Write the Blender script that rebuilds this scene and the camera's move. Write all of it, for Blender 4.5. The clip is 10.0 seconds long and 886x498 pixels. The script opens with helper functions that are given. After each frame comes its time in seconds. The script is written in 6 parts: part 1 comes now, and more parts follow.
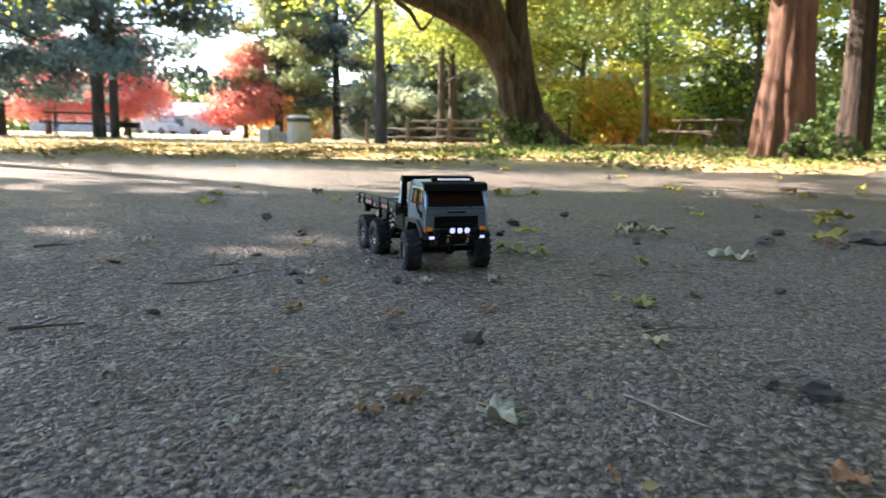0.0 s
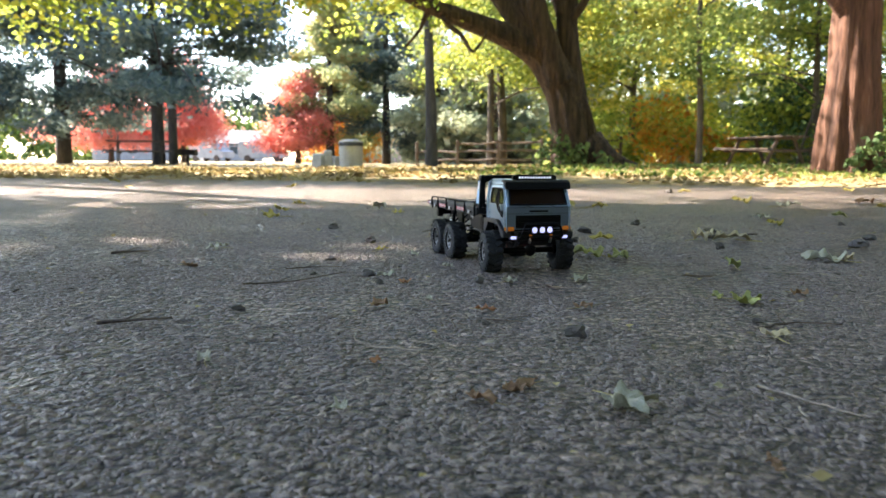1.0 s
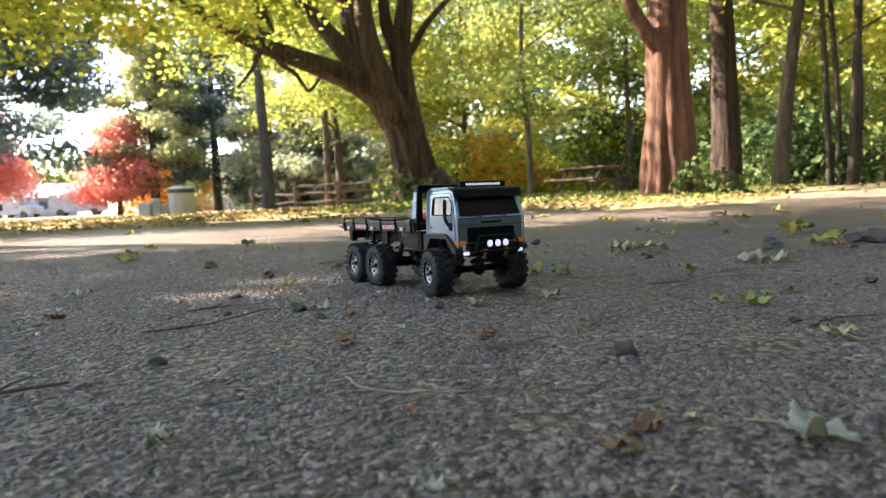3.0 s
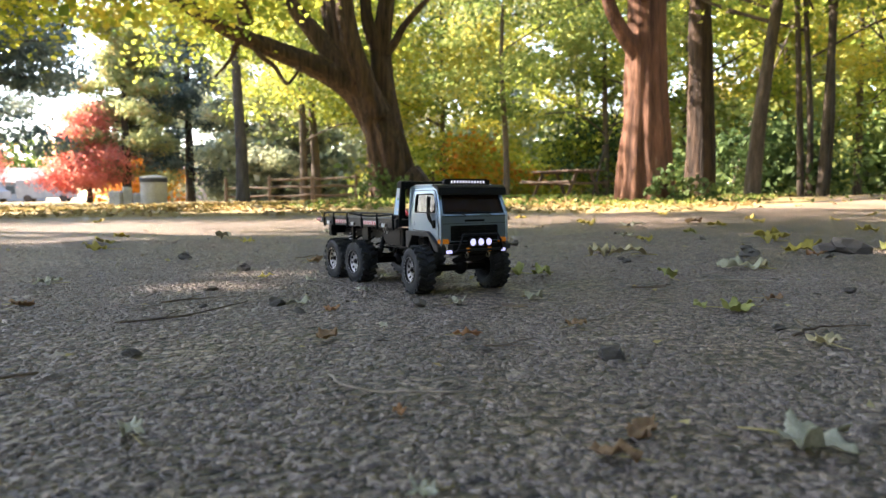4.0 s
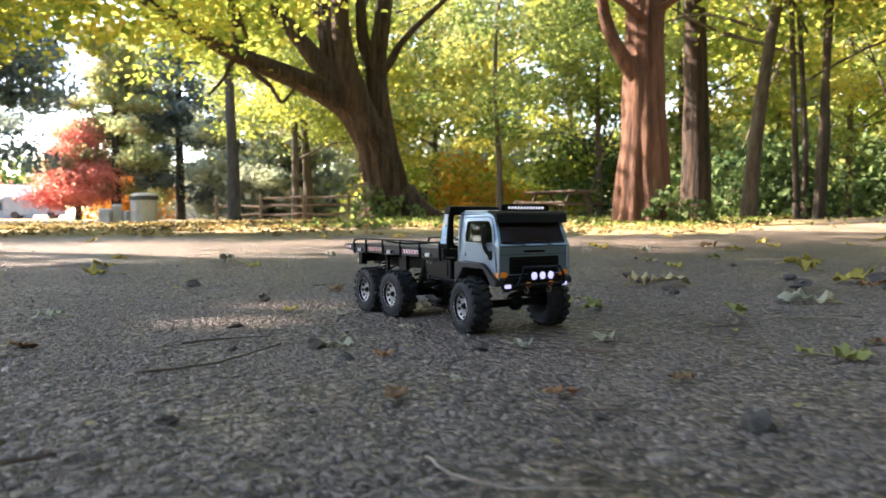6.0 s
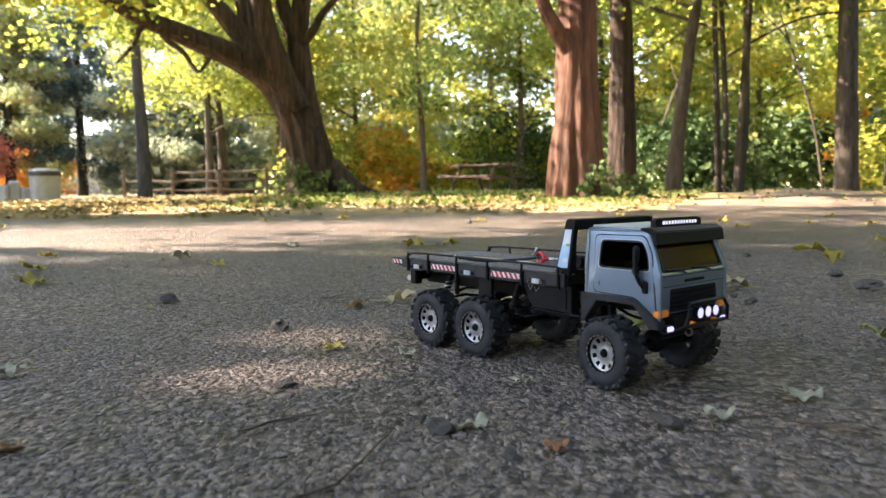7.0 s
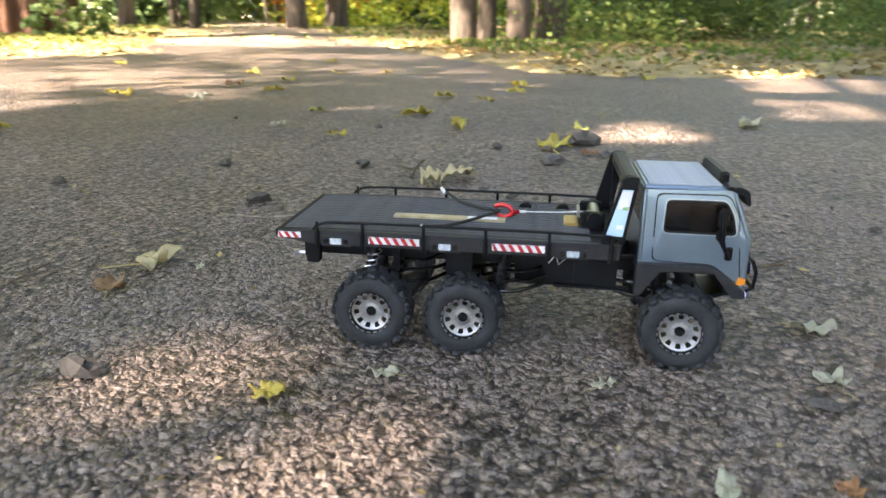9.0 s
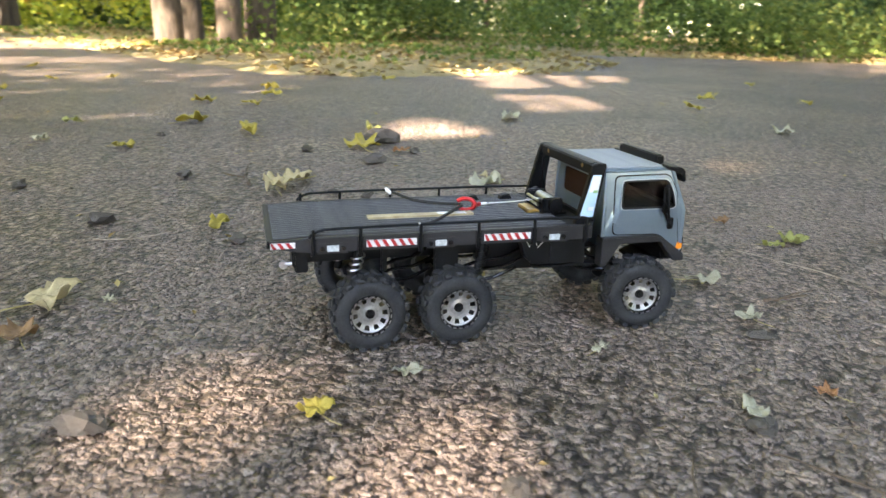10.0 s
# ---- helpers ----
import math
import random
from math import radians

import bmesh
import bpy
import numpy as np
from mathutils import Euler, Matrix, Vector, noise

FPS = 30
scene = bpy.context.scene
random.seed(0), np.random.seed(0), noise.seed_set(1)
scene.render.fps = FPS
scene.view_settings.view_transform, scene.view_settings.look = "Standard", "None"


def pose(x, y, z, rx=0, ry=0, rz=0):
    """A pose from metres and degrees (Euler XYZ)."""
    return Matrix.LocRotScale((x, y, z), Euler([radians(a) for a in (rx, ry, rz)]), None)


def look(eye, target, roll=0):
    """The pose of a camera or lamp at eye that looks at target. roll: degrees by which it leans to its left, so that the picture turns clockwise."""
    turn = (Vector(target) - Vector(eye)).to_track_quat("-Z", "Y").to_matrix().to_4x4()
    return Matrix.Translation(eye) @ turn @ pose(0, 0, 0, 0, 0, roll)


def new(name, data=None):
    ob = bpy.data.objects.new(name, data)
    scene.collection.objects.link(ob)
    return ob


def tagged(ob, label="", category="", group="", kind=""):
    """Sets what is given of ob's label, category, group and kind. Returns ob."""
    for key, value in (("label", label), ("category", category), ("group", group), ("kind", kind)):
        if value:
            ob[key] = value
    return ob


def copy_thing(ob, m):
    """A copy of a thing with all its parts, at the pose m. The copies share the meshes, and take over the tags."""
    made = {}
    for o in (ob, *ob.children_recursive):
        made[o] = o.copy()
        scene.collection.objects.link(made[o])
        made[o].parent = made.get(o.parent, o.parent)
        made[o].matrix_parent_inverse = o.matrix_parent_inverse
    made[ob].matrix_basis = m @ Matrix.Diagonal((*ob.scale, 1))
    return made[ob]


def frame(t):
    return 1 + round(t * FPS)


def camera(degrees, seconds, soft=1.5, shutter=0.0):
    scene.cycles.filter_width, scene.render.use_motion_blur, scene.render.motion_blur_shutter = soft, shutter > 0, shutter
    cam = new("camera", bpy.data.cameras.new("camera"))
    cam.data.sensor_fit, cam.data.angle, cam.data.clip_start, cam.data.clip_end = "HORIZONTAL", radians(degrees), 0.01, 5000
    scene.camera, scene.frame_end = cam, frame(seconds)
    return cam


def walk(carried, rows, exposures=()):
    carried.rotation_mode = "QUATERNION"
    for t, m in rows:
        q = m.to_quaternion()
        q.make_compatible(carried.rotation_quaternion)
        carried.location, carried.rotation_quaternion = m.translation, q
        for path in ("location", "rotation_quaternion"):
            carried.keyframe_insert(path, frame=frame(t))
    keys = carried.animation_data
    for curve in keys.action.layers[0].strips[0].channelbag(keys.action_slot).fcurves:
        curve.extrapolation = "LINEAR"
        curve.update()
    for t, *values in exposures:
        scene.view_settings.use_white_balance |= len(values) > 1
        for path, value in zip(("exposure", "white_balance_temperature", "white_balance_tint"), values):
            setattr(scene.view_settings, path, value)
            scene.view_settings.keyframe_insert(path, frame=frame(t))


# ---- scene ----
cam = camera(62.0, 10.0, soft=1.4, shutter=0.3)
cam.data.dof.use_dof, cam.data.dof.focus_distance, cam.data.dof.aperture_fstop = True, 1.0, 10.0
PATH = [
    (0, (0.213, -1.544, 0.252), (0.006, 0.423, -0.046), 1.22),
    (0.5, (0.247, -1.546, 0.224), (-0.124, 0.403, -0.027), -0.11),
    (1, (0.151, -1.513, 0.204), (-0.189, 0.444, -0.033), 0.32),
    (1.5, (0.134, -1.409, 0.188), (-0.113, 0.565, -0.007), 0.11),
    (2, (0.046, -1.303, 0.182), (-0.165, 0.679, 0.021), -1.07),
    (2.5, (-0.075, -1.251, 0.175), (-0.121, 0.743, 0.030), -1.72),
    (3, (-0.038, -1.327, 0.153), (0.056, 0.666, 0.019), -2.36),
    (4.5, (-0.055, -1.306, 0.149), (0.121, 0.681, 0.008), -0.14),
    (5, (-0.013, -1.336, 0.140), (0.120, 0.656, 0.027), 0.80),
    (6.5, (-0.246, -1.032, 0.185), (0.044, 0.945, 0.098), -0.71),
    (7, (-0.328, -0.877, 0.212), (0.089, 1.073, 0.050), -0.46),
    (7.5, (-0.303, -0.729, 0.246), (0.210, 1.180, -0.062), 0.84),
    (8, (-0.386, -0.650, 0.278), (0.469, 1.111, -0.132), 1.03),
    (8.5, (-0.526, -0.497, 0.304), (0.748, 0.959, -0.204), 0.63),
    (9, (-0.636, -0.353, 0.308), (0.914, 0.763, -0.286), 0.86),
    (9.5, (-0.737, -0.227, 0.307), (1.034, 0.500, -0.272), 1.89),
    (10, (-0.770, -0.125, 0.306), (1.097, 0.300, -0.272), 1.35),
]
EXPOSURES = [(0, 3.36, 6950, 17), (2.5, 3.34, 7450, 20), (5, 3.34, 7750, 22), (6.5, 3.28, 7450, 22), (7.5, 3.65, 7800, 23), (8.5, 3.92, 7850, 22), (10, 4.15, 8350, 21)]
walk(cam, [(t, look(eye, target, roll)) for t, eye, target, roll in PATH], EXPOSURES)

# ---- light ----
SUN_FROM = Vector((-0.88, 0.30, 0.76)).normalized()   # towards the sun
sun = new("sun", bpy.data.lights.new("sun", "SUN"))
sun.data.energy, sun.data.angle, sun.data.color = 3.3, radians(0.6), (1.0, 0.94, 0.85)
sun.matrix_world = look((0, 0, 30), tuple(Vector((0, 0, 30)) - SUN_FROM))
world = bpy.data.worlds.new("sky")
scene.world, world.use_nodes = world, True
wn = world.node_tree.nodes
sky = wn.new("ShaderNodeTexSky")
sky.sky_type, sky.sun_disc = "NISHITA", False
sky.sun_elevation = math.asin(SUN_FROM.z)
sky.sun_rotation = math.atan2(SUN_FROM.x, SUN_FROM.y)
sky.air_density, sky.dust_density, sky.ozone_density = 1.0, 0.25, 1.2
wn["Background"].inputs["Strength"].default_value = 0.105
world.node_tree.links.new(sky.outputs["Color"], wn["Background"].inputs["Color"])

# ---- materials ----
def nodes_of(name):
    m = bpy.data.materials.new(name)
    m.use_nodes = True
    return m, m.node_tree.nodes, m.node_tree.links, m.node_tree.nodes["Principled BSDF"]


def ramp_node(nt, stops):
    r = nt.new("ShaderNodeValToRGB")
    while len(r.color_ramp.elements) < len(stops):
        r.color_ramp.elements.new(0.5)
    for e, (at, c) in zip(r.color_ramp.elements, stops):
        e.position, e.color = at, (*c, 1)
    return r


def surface(name, dark, light, scale=8.0, rough=0.8, metal=0.0, bump=0.3, fine=60.0, depth=0.01, stretch=(1, 1, 1), coat=0.0, wear=None, gloss=0.5):
    """A surface between two tones, with broad patches, fine grain and relief."""
    m, nt, ln, bsdf = nodes_of(name)
    tc = nt.new("ShaderNodeTexCoord")
    mp = nt.new("ShaderNodeMapping")
    mp.inputs["Scale"].default_value = stretch
    ln.new(tc.outputs["Object"], mp.inputs["Vector"])
    broad, grain = nt.new("ShaderNodeTexNoise"), nt.new("ShaderNodeTexNoise")
    for n, s, d in ((broad, scale, 6), (grain, fine, 4)):
        n.inputs["Scale"].default_value, n.inputs["Detail"].default_value = s, d
        ln.new(mp.outputs["Vector"], n.inputs["Vector"])
    mix = nt.new("ShaderNodeMath")
    mix.operation = "MULTIPLY_ADD"
    mix.inputs[1].default_value = 0.4
    ln.new(grain.outputs["Fac"], mix.inputs[0])
    half = nt.new("ShaderNodeMath")
    half.operation = "MULTIPLY"
    half.inputs[1].default_value = 0.6
    ln.new(broad.outputs["Fac"], half.inputs[0])
    ln.new(half.outputs[0], mix.inputs[2])
    stops = [(0.36, dark), (0.64, light)] + ([(0.72, wear)] if wear else [])
    r = ramp_node(nt, stops)
    ln.new(mix.outputs[0], r.inputs["Fac"])
    ln.new(r.outputs["Color"], bsdf.inputs["Base Color"])
    bsdf.inputs["Roughness"].default_value, bsdf.inputs["Metallic"].default_value = rough, metal
    bsdf.inputs["Coat Weight"].default_value, bsdf.inputs["Specular IOR Level"].default_value = coat, gloss
    if bump:
        b = nt.new("ShaderNodeBump")
        b.inputs["Strength"].default_value, b.inputs["Distance"].default_value = bump, depth
        ln.new(mix.outputs[0], b.inputs["Height"])
        ln.new(b.outputs["Normal"], bsdf.inputs["Normal"])
    return m


def foliage(name, colours, rough=0.7, through_light=0.5, patch=0.5):
    """Leaves: colour changes from leaf to leaf and in patches; light shines through them."""
    m, nt, ln, bsdf = nodes_of(name)
    geo, tc, no = nt.new("ShaderNodeNewGeometry"), nt.new("ShaderNodeTexCoord"), nt.new("ShaderNodeTexNoise")
    no.inputs["Scale"].default_value = patch
    no.inputs["Detail"].default_value = 3
    ln.new(tc.outputs["Object"], no.inputs["Vector"])
    a = nt.new("ShaderNodeMath")
    a.operation, a.inputs[1].default_value = "MULTIPLY_ADD", 0.5
    sub = nt.new("ShaderNodeMath")
    sub.operation, sub.inputs[1].default_value, sub.inputs[2].default_value = "MULTIPLY_ADD", 1.6, -0.55
    ln.new(no.outputs["Fac"], sub.inputs[0])
    ln.new(geo.outputs["Random Per Island"], a.inputs[0])
    ln.new(sub.outputs[0], a.inputs[2])
    k = len(colours) - 1
    r = ramp_node(nt, [(0.1 + 0.8 * i / k, c) for i, c in enumerate(colours)])
    ln.new(a.outputs[0], r.inputs["Fac"])
    ln.new(r.outputs["Color"], bsdf.inputs["Base Color"])
    bsdf.inputs["Roughness"].default_value, bsdf.inputs["Specular IOR Level"].default_value = rough, 0.2
    tr, mx = nt.new("ShaderNodeBsdfTranslucent"), nt.new("ShaderNodeMixShader")
    ln.new(r.outputs["Color"], tr.inputs["Color"])
    mx.inputs["Fac"].default_value = through_light
    ln.new(bsdf.outputs[0], mx.inputs[1])
    ln.new(tr.outputs[0], mx.inputs[2])
    ln.new(mx.outputs[0], nt["Material Output"].inputs["Surface"])
    return m


def plain(name, colour, rough=0.5, metal=0.0, coat=0.0, trans=0.0, glow=0.0, ior=1.5):
    m, nt, ln, bsdf = nodes_of(name)
    bsdf.inputs["Base Color"].default_value = (*colour, 1)
    bsdf.inputs["Roughness"].default_value, bsdf.inputs["Metallic"].default_value = rough, metal
    bsdf.inputs["Coat Weight"].default_value, bsdf.inputs["Transmission Weight"].default_value = coat, trans
    bsdf.inputs["IOR"].default_value = ior
    if glow:
        bsdf.inputs["Emission Color"].default_value, bsdf.inputs["Emission Strength"].default_value = (*colour, 1), glow
    return m


def asphalt_material():
    """Worn asphalt: pale stones of two sizes in a dark binder, dusty in patches; crevice shade is put into the colour.
    """
    m, nt, ln, bsdf = nodes_of("worn_asphalt")
    tc = nt.new("ShaderNodeTexCoord")
    n1, n2, n3, wob = (nt.new("ShaderNodeTexNoise") for _ in range(4))
    for n, s, d in ((n1, 1.1, 8), (n2, 34, 6), (n3, 260, 3), (wob, 70, 2)):
        n.inputs["Scale"].default_value, n.inputs["Detail"].default_value = s, d
        ln.new(tc.outputs["Object"], n.inputs["Vector"])
    warp = nt.new("ShaderNodeVectorMath")
    warp.operation = "MULTIPLY_ADD"
    warp.inputs[1].default_value = (0.012, 0.012, 0.012)
    ln.new(wob.outputs["Color"], warp.inputs[0])
    ln.new(tc.outputs["Object"], warp.inputs[2])
    heights, tones = [], []
    for s in (82, 190):
        vo = nt.new("ShaderNodeTexVoronoi")
        vo.inputs["Scale"].default_value = s
        ln.new(warp.outputs["Vector"], vo.inputs["Vector"])
        sep = nt.new("ShaderNodeSeparateColor")
        ln.new(vo.outputs["Color"], sep.inputs["Color"])
        heights.append(vo.outputs["Distance"])
        tones.append(sep.outputs["Red"])
    def math_node(op, a, b):
        q = nt.new("ShaderNodeMath")
        q.operation = op
        for k, v in enumerate((a, b)):
            if isinstance(v, (int, float)):
                q.inputs[k].default_value = v
            else:
                ln.new(v, q.inputs[k])
        return q.outputs[0]
    tone = math_node("ADD", math_node("MULTIPLY", tones[0], 0.45), math_node("MULTIPLY", tones[1], 0.35))
    tone = math_node("ADD", tone, math_node("MULTIPLY", math_node("SUBTRACT", n2.outputs["Fac"], 0.5), 1.1))
    tone = math_node("ADD", tone, math_node("MULTIPLY", math_node("SUBTRACT", n3.outputs["Fac"], 0.5), 0.8))
    tone = math_node("ADD", tone, 0.08)
    stone = ramp_node(nt, [(0.1, (0.04, 0.0315, 0.027)), (0.36, (0.13, 0.102, 0.087)), (0.62, (0.226, 0.178, 0.151)), (0.95, (0.34, 0.27, 0.228))])
    ln.new(tone, stone.inputs["Fac"])
    dust = ramp_node(nt, [(0.36, (0.76, 0.75, 0.74)), (0.5, (1.0, 0.975, 0.95)), (0.66, (1.42, 1.32, 1.2))])
    ln.new(n1.outputs["Fac"], dust.inputs["Fac"])
    # Dark binder between stones, deepened by crevice shade put into the colour.
    binder_shade = ramp_node(nt, [(0.22, (1.25, 1.25, 1.25)), (0.42, (1.0, 0.99, 0.98)), (0.6, (0.2, 0.19, 0.185))])
    ln.new(heights[0], binder_shade.inputs["Fac"])
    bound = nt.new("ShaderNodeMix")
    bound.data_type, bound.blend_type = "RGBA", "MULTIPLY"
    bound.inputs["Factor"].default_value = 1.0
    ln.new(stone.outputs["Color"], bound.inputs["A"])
    ln.new(binder_shade.outputs["Color"], bound.inputs["B"])
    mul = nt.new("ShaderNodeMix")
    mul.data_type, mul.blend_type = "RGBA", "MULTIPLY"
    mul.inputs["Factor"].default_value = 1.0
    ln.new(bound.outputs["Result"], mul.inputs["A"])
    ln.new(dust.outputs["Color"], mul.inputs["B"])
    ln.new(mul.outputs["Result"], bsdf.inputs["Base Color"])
    bsdf.inputs["Roughness"].default_value = 0.44
    h = math_node("ADD", math_node("MULTIPLY", heights[0], -0.9), math_node("MULTIPLY", heights[1], -0.45))
    h = math_node("ADD", h, math_node("MULTIPLY", n2.outputs["Fac"], 1.6))
    h = math_node("ADD", h, math_node("MULTIPLY", n3.outputs["Fac"], 0.35))
    b = nt.new("ShaderNodeBump")
    b.inputs["Strength"].default_value, b.inputs["Distance"].default_value = 1.0, 0.012
    ln.new(h, b.inputs["Height"])
    ln.new(b.outputs["Normal"], bsdf.inputs["Normal"])
    return m


def chip_material():
    m, nt, ln, bsdf = nodes_of("aggregate_chips")
    geo, tc, no = nt.new("ShaderNodeNewGeometry"), nt.new("ShaderNodeTexCoord"), nt.new("ShaderNodeTexNoise")
    no.inputs["Scale"].default_value = 240
    no.inputs["Detail"].default_value = 4
    ln.new(tc.outputs["Object"], no.inputs["Vector"])
    r = ramp_node(nt, [(0.0, (0.14, 0.11, 0.093)), (0.45, (0.205, 0.162, 0.137)), (0.98, (0.262, 0.208, 0.176)), (1.0, (0.38, 0.31, 0.265))])
    ln.new(geo.outputs["Random Per Island"], r.inputs["Fac"])
    mul = nt.new("ShaderNodeMix")
    mul.data_type, mul.blend_type = "RGBA", "MULTIPLY"
    mul.inputs["Factor"].default_value = 1.0
    speck = ramp_node(nt, [(0.36, (0.66, 0.65, 0.64)), (0.5, (1.0, 1.0, 1.0)), (0.64, (1.2, 1.195, 1.18))])
    ln.new(no.outputs["Fac"], speck.inputs["Fac"])
    ln.new(r.outputs["Color"], mul.inputs["A"])
    ln.new(speck.outputs["Color"], mul.inputs["B"])
    ln.new(mul.outputs["Result"], bsdf.inputs["Base Color"])
    bsdf.inputs["Roughness"].default_value = 0.44
    b = nt.new("ShaderNodeBump")
    b.inputs["Strength"].default_value, b.inputs["Distance"].default_value = 1.0, 0.004
    ln.new(no.outputs["Fac"], b.inputs["Height"])
    ln.new(b.outputs["Normal"], bsdf.inputs["Normal"])
    return m


ASPHALT = asphalt_material()
CHIPS = chip_material()
EARTH = surface("leafy_earth", (0.15, 0.113, 0.055), (0.36, 0.285, 0.14), 1.3, 0.95, bump=0.6, fine=14, depth=0.05, wear=(0.2, 0.22, 0.08))
DIRT = surface("dirt_path", (0.105, 0.074, 0.05), (0.215, 0.165, 0.118), 2.0, 0.95, bump=0.4, fine=30, depth=0.02)
BARK_OAK = surface("dark_bark", (0.006, 0.0042, 0.0034), (0.1, 0.06, 0.04), 3.4, 0.9, bump=1.0, fine=13, depth=0.12, stretch=(4.2, 4.2, 0.35))
BARK_DARK = surface("dark_grey_bark", (0.018, 0.016, 0.015), (0.075, 0.064, 0.055), 4.0, 0.9, bump=0.8, fine=18, depth=0.04, stretch=(2.5, 2.5, 0.5))
BARK_RED = surface("red_fibrous_bark", (0.045, 0.018, 0.010), (0.21, 0.10, 0.06), 2.4, 0.9, bump=0.9, fine=14, depth=0.05, stretch=(4, 4, 0.35), wear=(0.34, 0.23, 0.17))
BARK_GREY = surface("grey_bark", (0.026, 0.021, 0.017), (0.12, 0.096, 0.074), 4.0, 0.9, bump=0.8, fine=18, depth=0.04, stretch=(2.5, 2.5, 0.5))
BARK_PALE = surface("pale_bark", (0.04, 0.031, 0.024), (0.145, 0.112, 0.086), 4.0, 0.9, bump=0.8, fine=18, depth=0.04, stretch=(2.5, 2.5, 0.5))
GREEN = foliage("green_leaves", [(0.09, 0.145, 0.045), (0.19, 0.265, 0.078), (0.32, 0.375, 0.118), (0.48, 0.47, 0.155)], through_light=0.62)
OAKLEAF = foliage("yellow_green_leaves", [(0.12, 0.19, 0.04), (0.25, 0.32, 0.06), (0.41, 0.44, 0.085), (0.6, 0.53, 0.12)], through_light=0.78)
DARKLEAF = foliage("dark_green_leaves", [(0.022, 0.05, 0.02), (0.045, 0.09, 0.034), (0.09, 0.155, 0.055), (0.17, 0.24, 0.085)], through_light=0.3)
YELLOW = foliage("yellow_leaves", [(0.26, 0.3, 0.06), (0.44, 0.43, 0.08), (0.58, 0.52, 0.1), (0.6, 0.43, 0.08)])
ORANGE = foliage("orange_leaves", [(0.42, 0.15, 0.03), (0.6, 0.24, 0.04), (0.65, 0.36, 0.06), (0.45, 0.38, 0.06)])
RED = foliage("red_leaves", [(0.66, 0.18, 0.14), (0.76, 0.28, 0.22), (0.84, 0.38, 0.3), (0.72, 0.28, 0.22)], through_light=0.62)
# Blue-grey tone, with distance haze put into the needle colour.
PINE = foliage("pine_needles", [(0.06, 0.105, 0.11), (0.105, 0.16, 0.155), (0.17, 0.225, 0.2), (0.25, 0.3, 0.24)], through_light=0.48)
LITTER = foliage("leaf_litter", [(0.17, 0.11, 0.055), (0.32, 0.23, 0.1), (0.43, 0.35, 0.15), (0.5, 0.44, 0.25)], through_light=0.15, patch=0.8)
WEEDS = foliage("weeds", [(0.05, 0.095, 0.025), (0.1, 0.165, 0.045), (0.17, 0.23, 0.06), (0.3, 0.31, 0.09)], through_light=0.4)
# Paler leaves for far trees: the haze of distance is put into the colour.
HAZY = foliage("haze_tinted_leaves", [(0.2, 0.25, 0.18), (0.3, 0.36, 0.25), (0.4, 0.44, 0.29), (0.52, 0.5, 0.33)], through_light=0.55)
OLIVE = foliage("olive_needles", [(0.2, 0.25, 0.13), (0.3, 0.36, 0.17), (0.42, 0.43, 0.2), (0.52, 0.36, 0.18)], through_light=0.6)
GREYWOOD = surface("weathered_wood", (0.035, 0.024, 0.018), (0.115, 0.082, 0.06), 6, 0.85, bump=0.5, fine=40, depth=0.01, stretch=(0.6, 4, 4))

# ---- builders ----
rng = np.random.default_rng(7)


def mesh_of(name, verts, faces, material, smooth=False):
    me = bpy.data.meshes.new(name)
    me.from_pydata([tuple(v) for v in verts], [], [tuple(f) for f in faces])
    me.materials.append(material)
    if smooth:
        me.polygons.foreach_set("use_smooth", [True] * len(me.polygons))
    me.update()
    return me


def put_mesh(name, verts, faces, material, parent=None, label="", smooth=False):
    ob = new(name, mesh_of(name, verts, faces, material, smooth))
    ob.parent = parent
    if label:
        tagged(ob, label)
    return ob


def part(name, bm, material, parent, label="", smooth=False):
    me = bpy.data.meshes.new(name)
    bm.normal_update()
    bm.to_mesh(me)
    bm.free()
    me.materials.append(material)
    if smooth:
        me.polygons.foreach_set("use_smooth", [True] * len(me.polygons))
    ob = new(name, me)
    ob.parent = parent
    if label:
        tagged(ob, label)
    return ob


def thing(name, m, label, category, group="", kind=""):
    ob = new(name)
    ob.matrix_world = m
    return tagged(ob, label, category, group, kind)


def tube(points, radii, sides=10, rough=0.0, seed=0, lobes=0, lobe=0.0, lobe_top=1.0):
    """A closed limb along points; lobes: flutes that fade towards the top."""
    pts = [Vector(p) for p in points]
    verts, faces = [], []
    side = Vector((1, 0, 0))
    for i, (p, r) in enumerate(zip(pts, radii)):
        way = (pts[min(i + 1, len(pts) - 1)] - pts[max(i - 1, 0)]).normalized()
        if abs(way.dot(side)) > 0.995:
            side = Vector((0, 1, 0))
        side = (side - way * side.dot(way)).normalized()
        up = way.cross(side)
        k = i / (len(pts) - 1)
        for j in range(sides):
            a = 2 * math.pi * j / sides
            q = r * (1 + rough * noise.noise((3 * math.cos(a) + seed, 3 * math.sin(a), p.z * 1.4 + seed)))
            if lobes:
                q *= 1 + lobe * max(0.0, 1 - k / lobe_top) * (0.5 + 0.5 * math.cos(a * lobes + 0.8 * math.sin(2 * a + seed)))
            verts.append(p + side * (q * math.cos(a)) + up * (q * math.sin(a)))
        if i:
            b = (i - 1) * sides
            faces += [(b + j, b + (j + 1) % sides, b + sides + (j + 1) % sides, b + sides + j) for j in range(sides)]
    n = len(verts)
    faces += [tuple(range(sides - 1, -1, -1)), tuple(range(n - sides, n))]
    return verts, faces


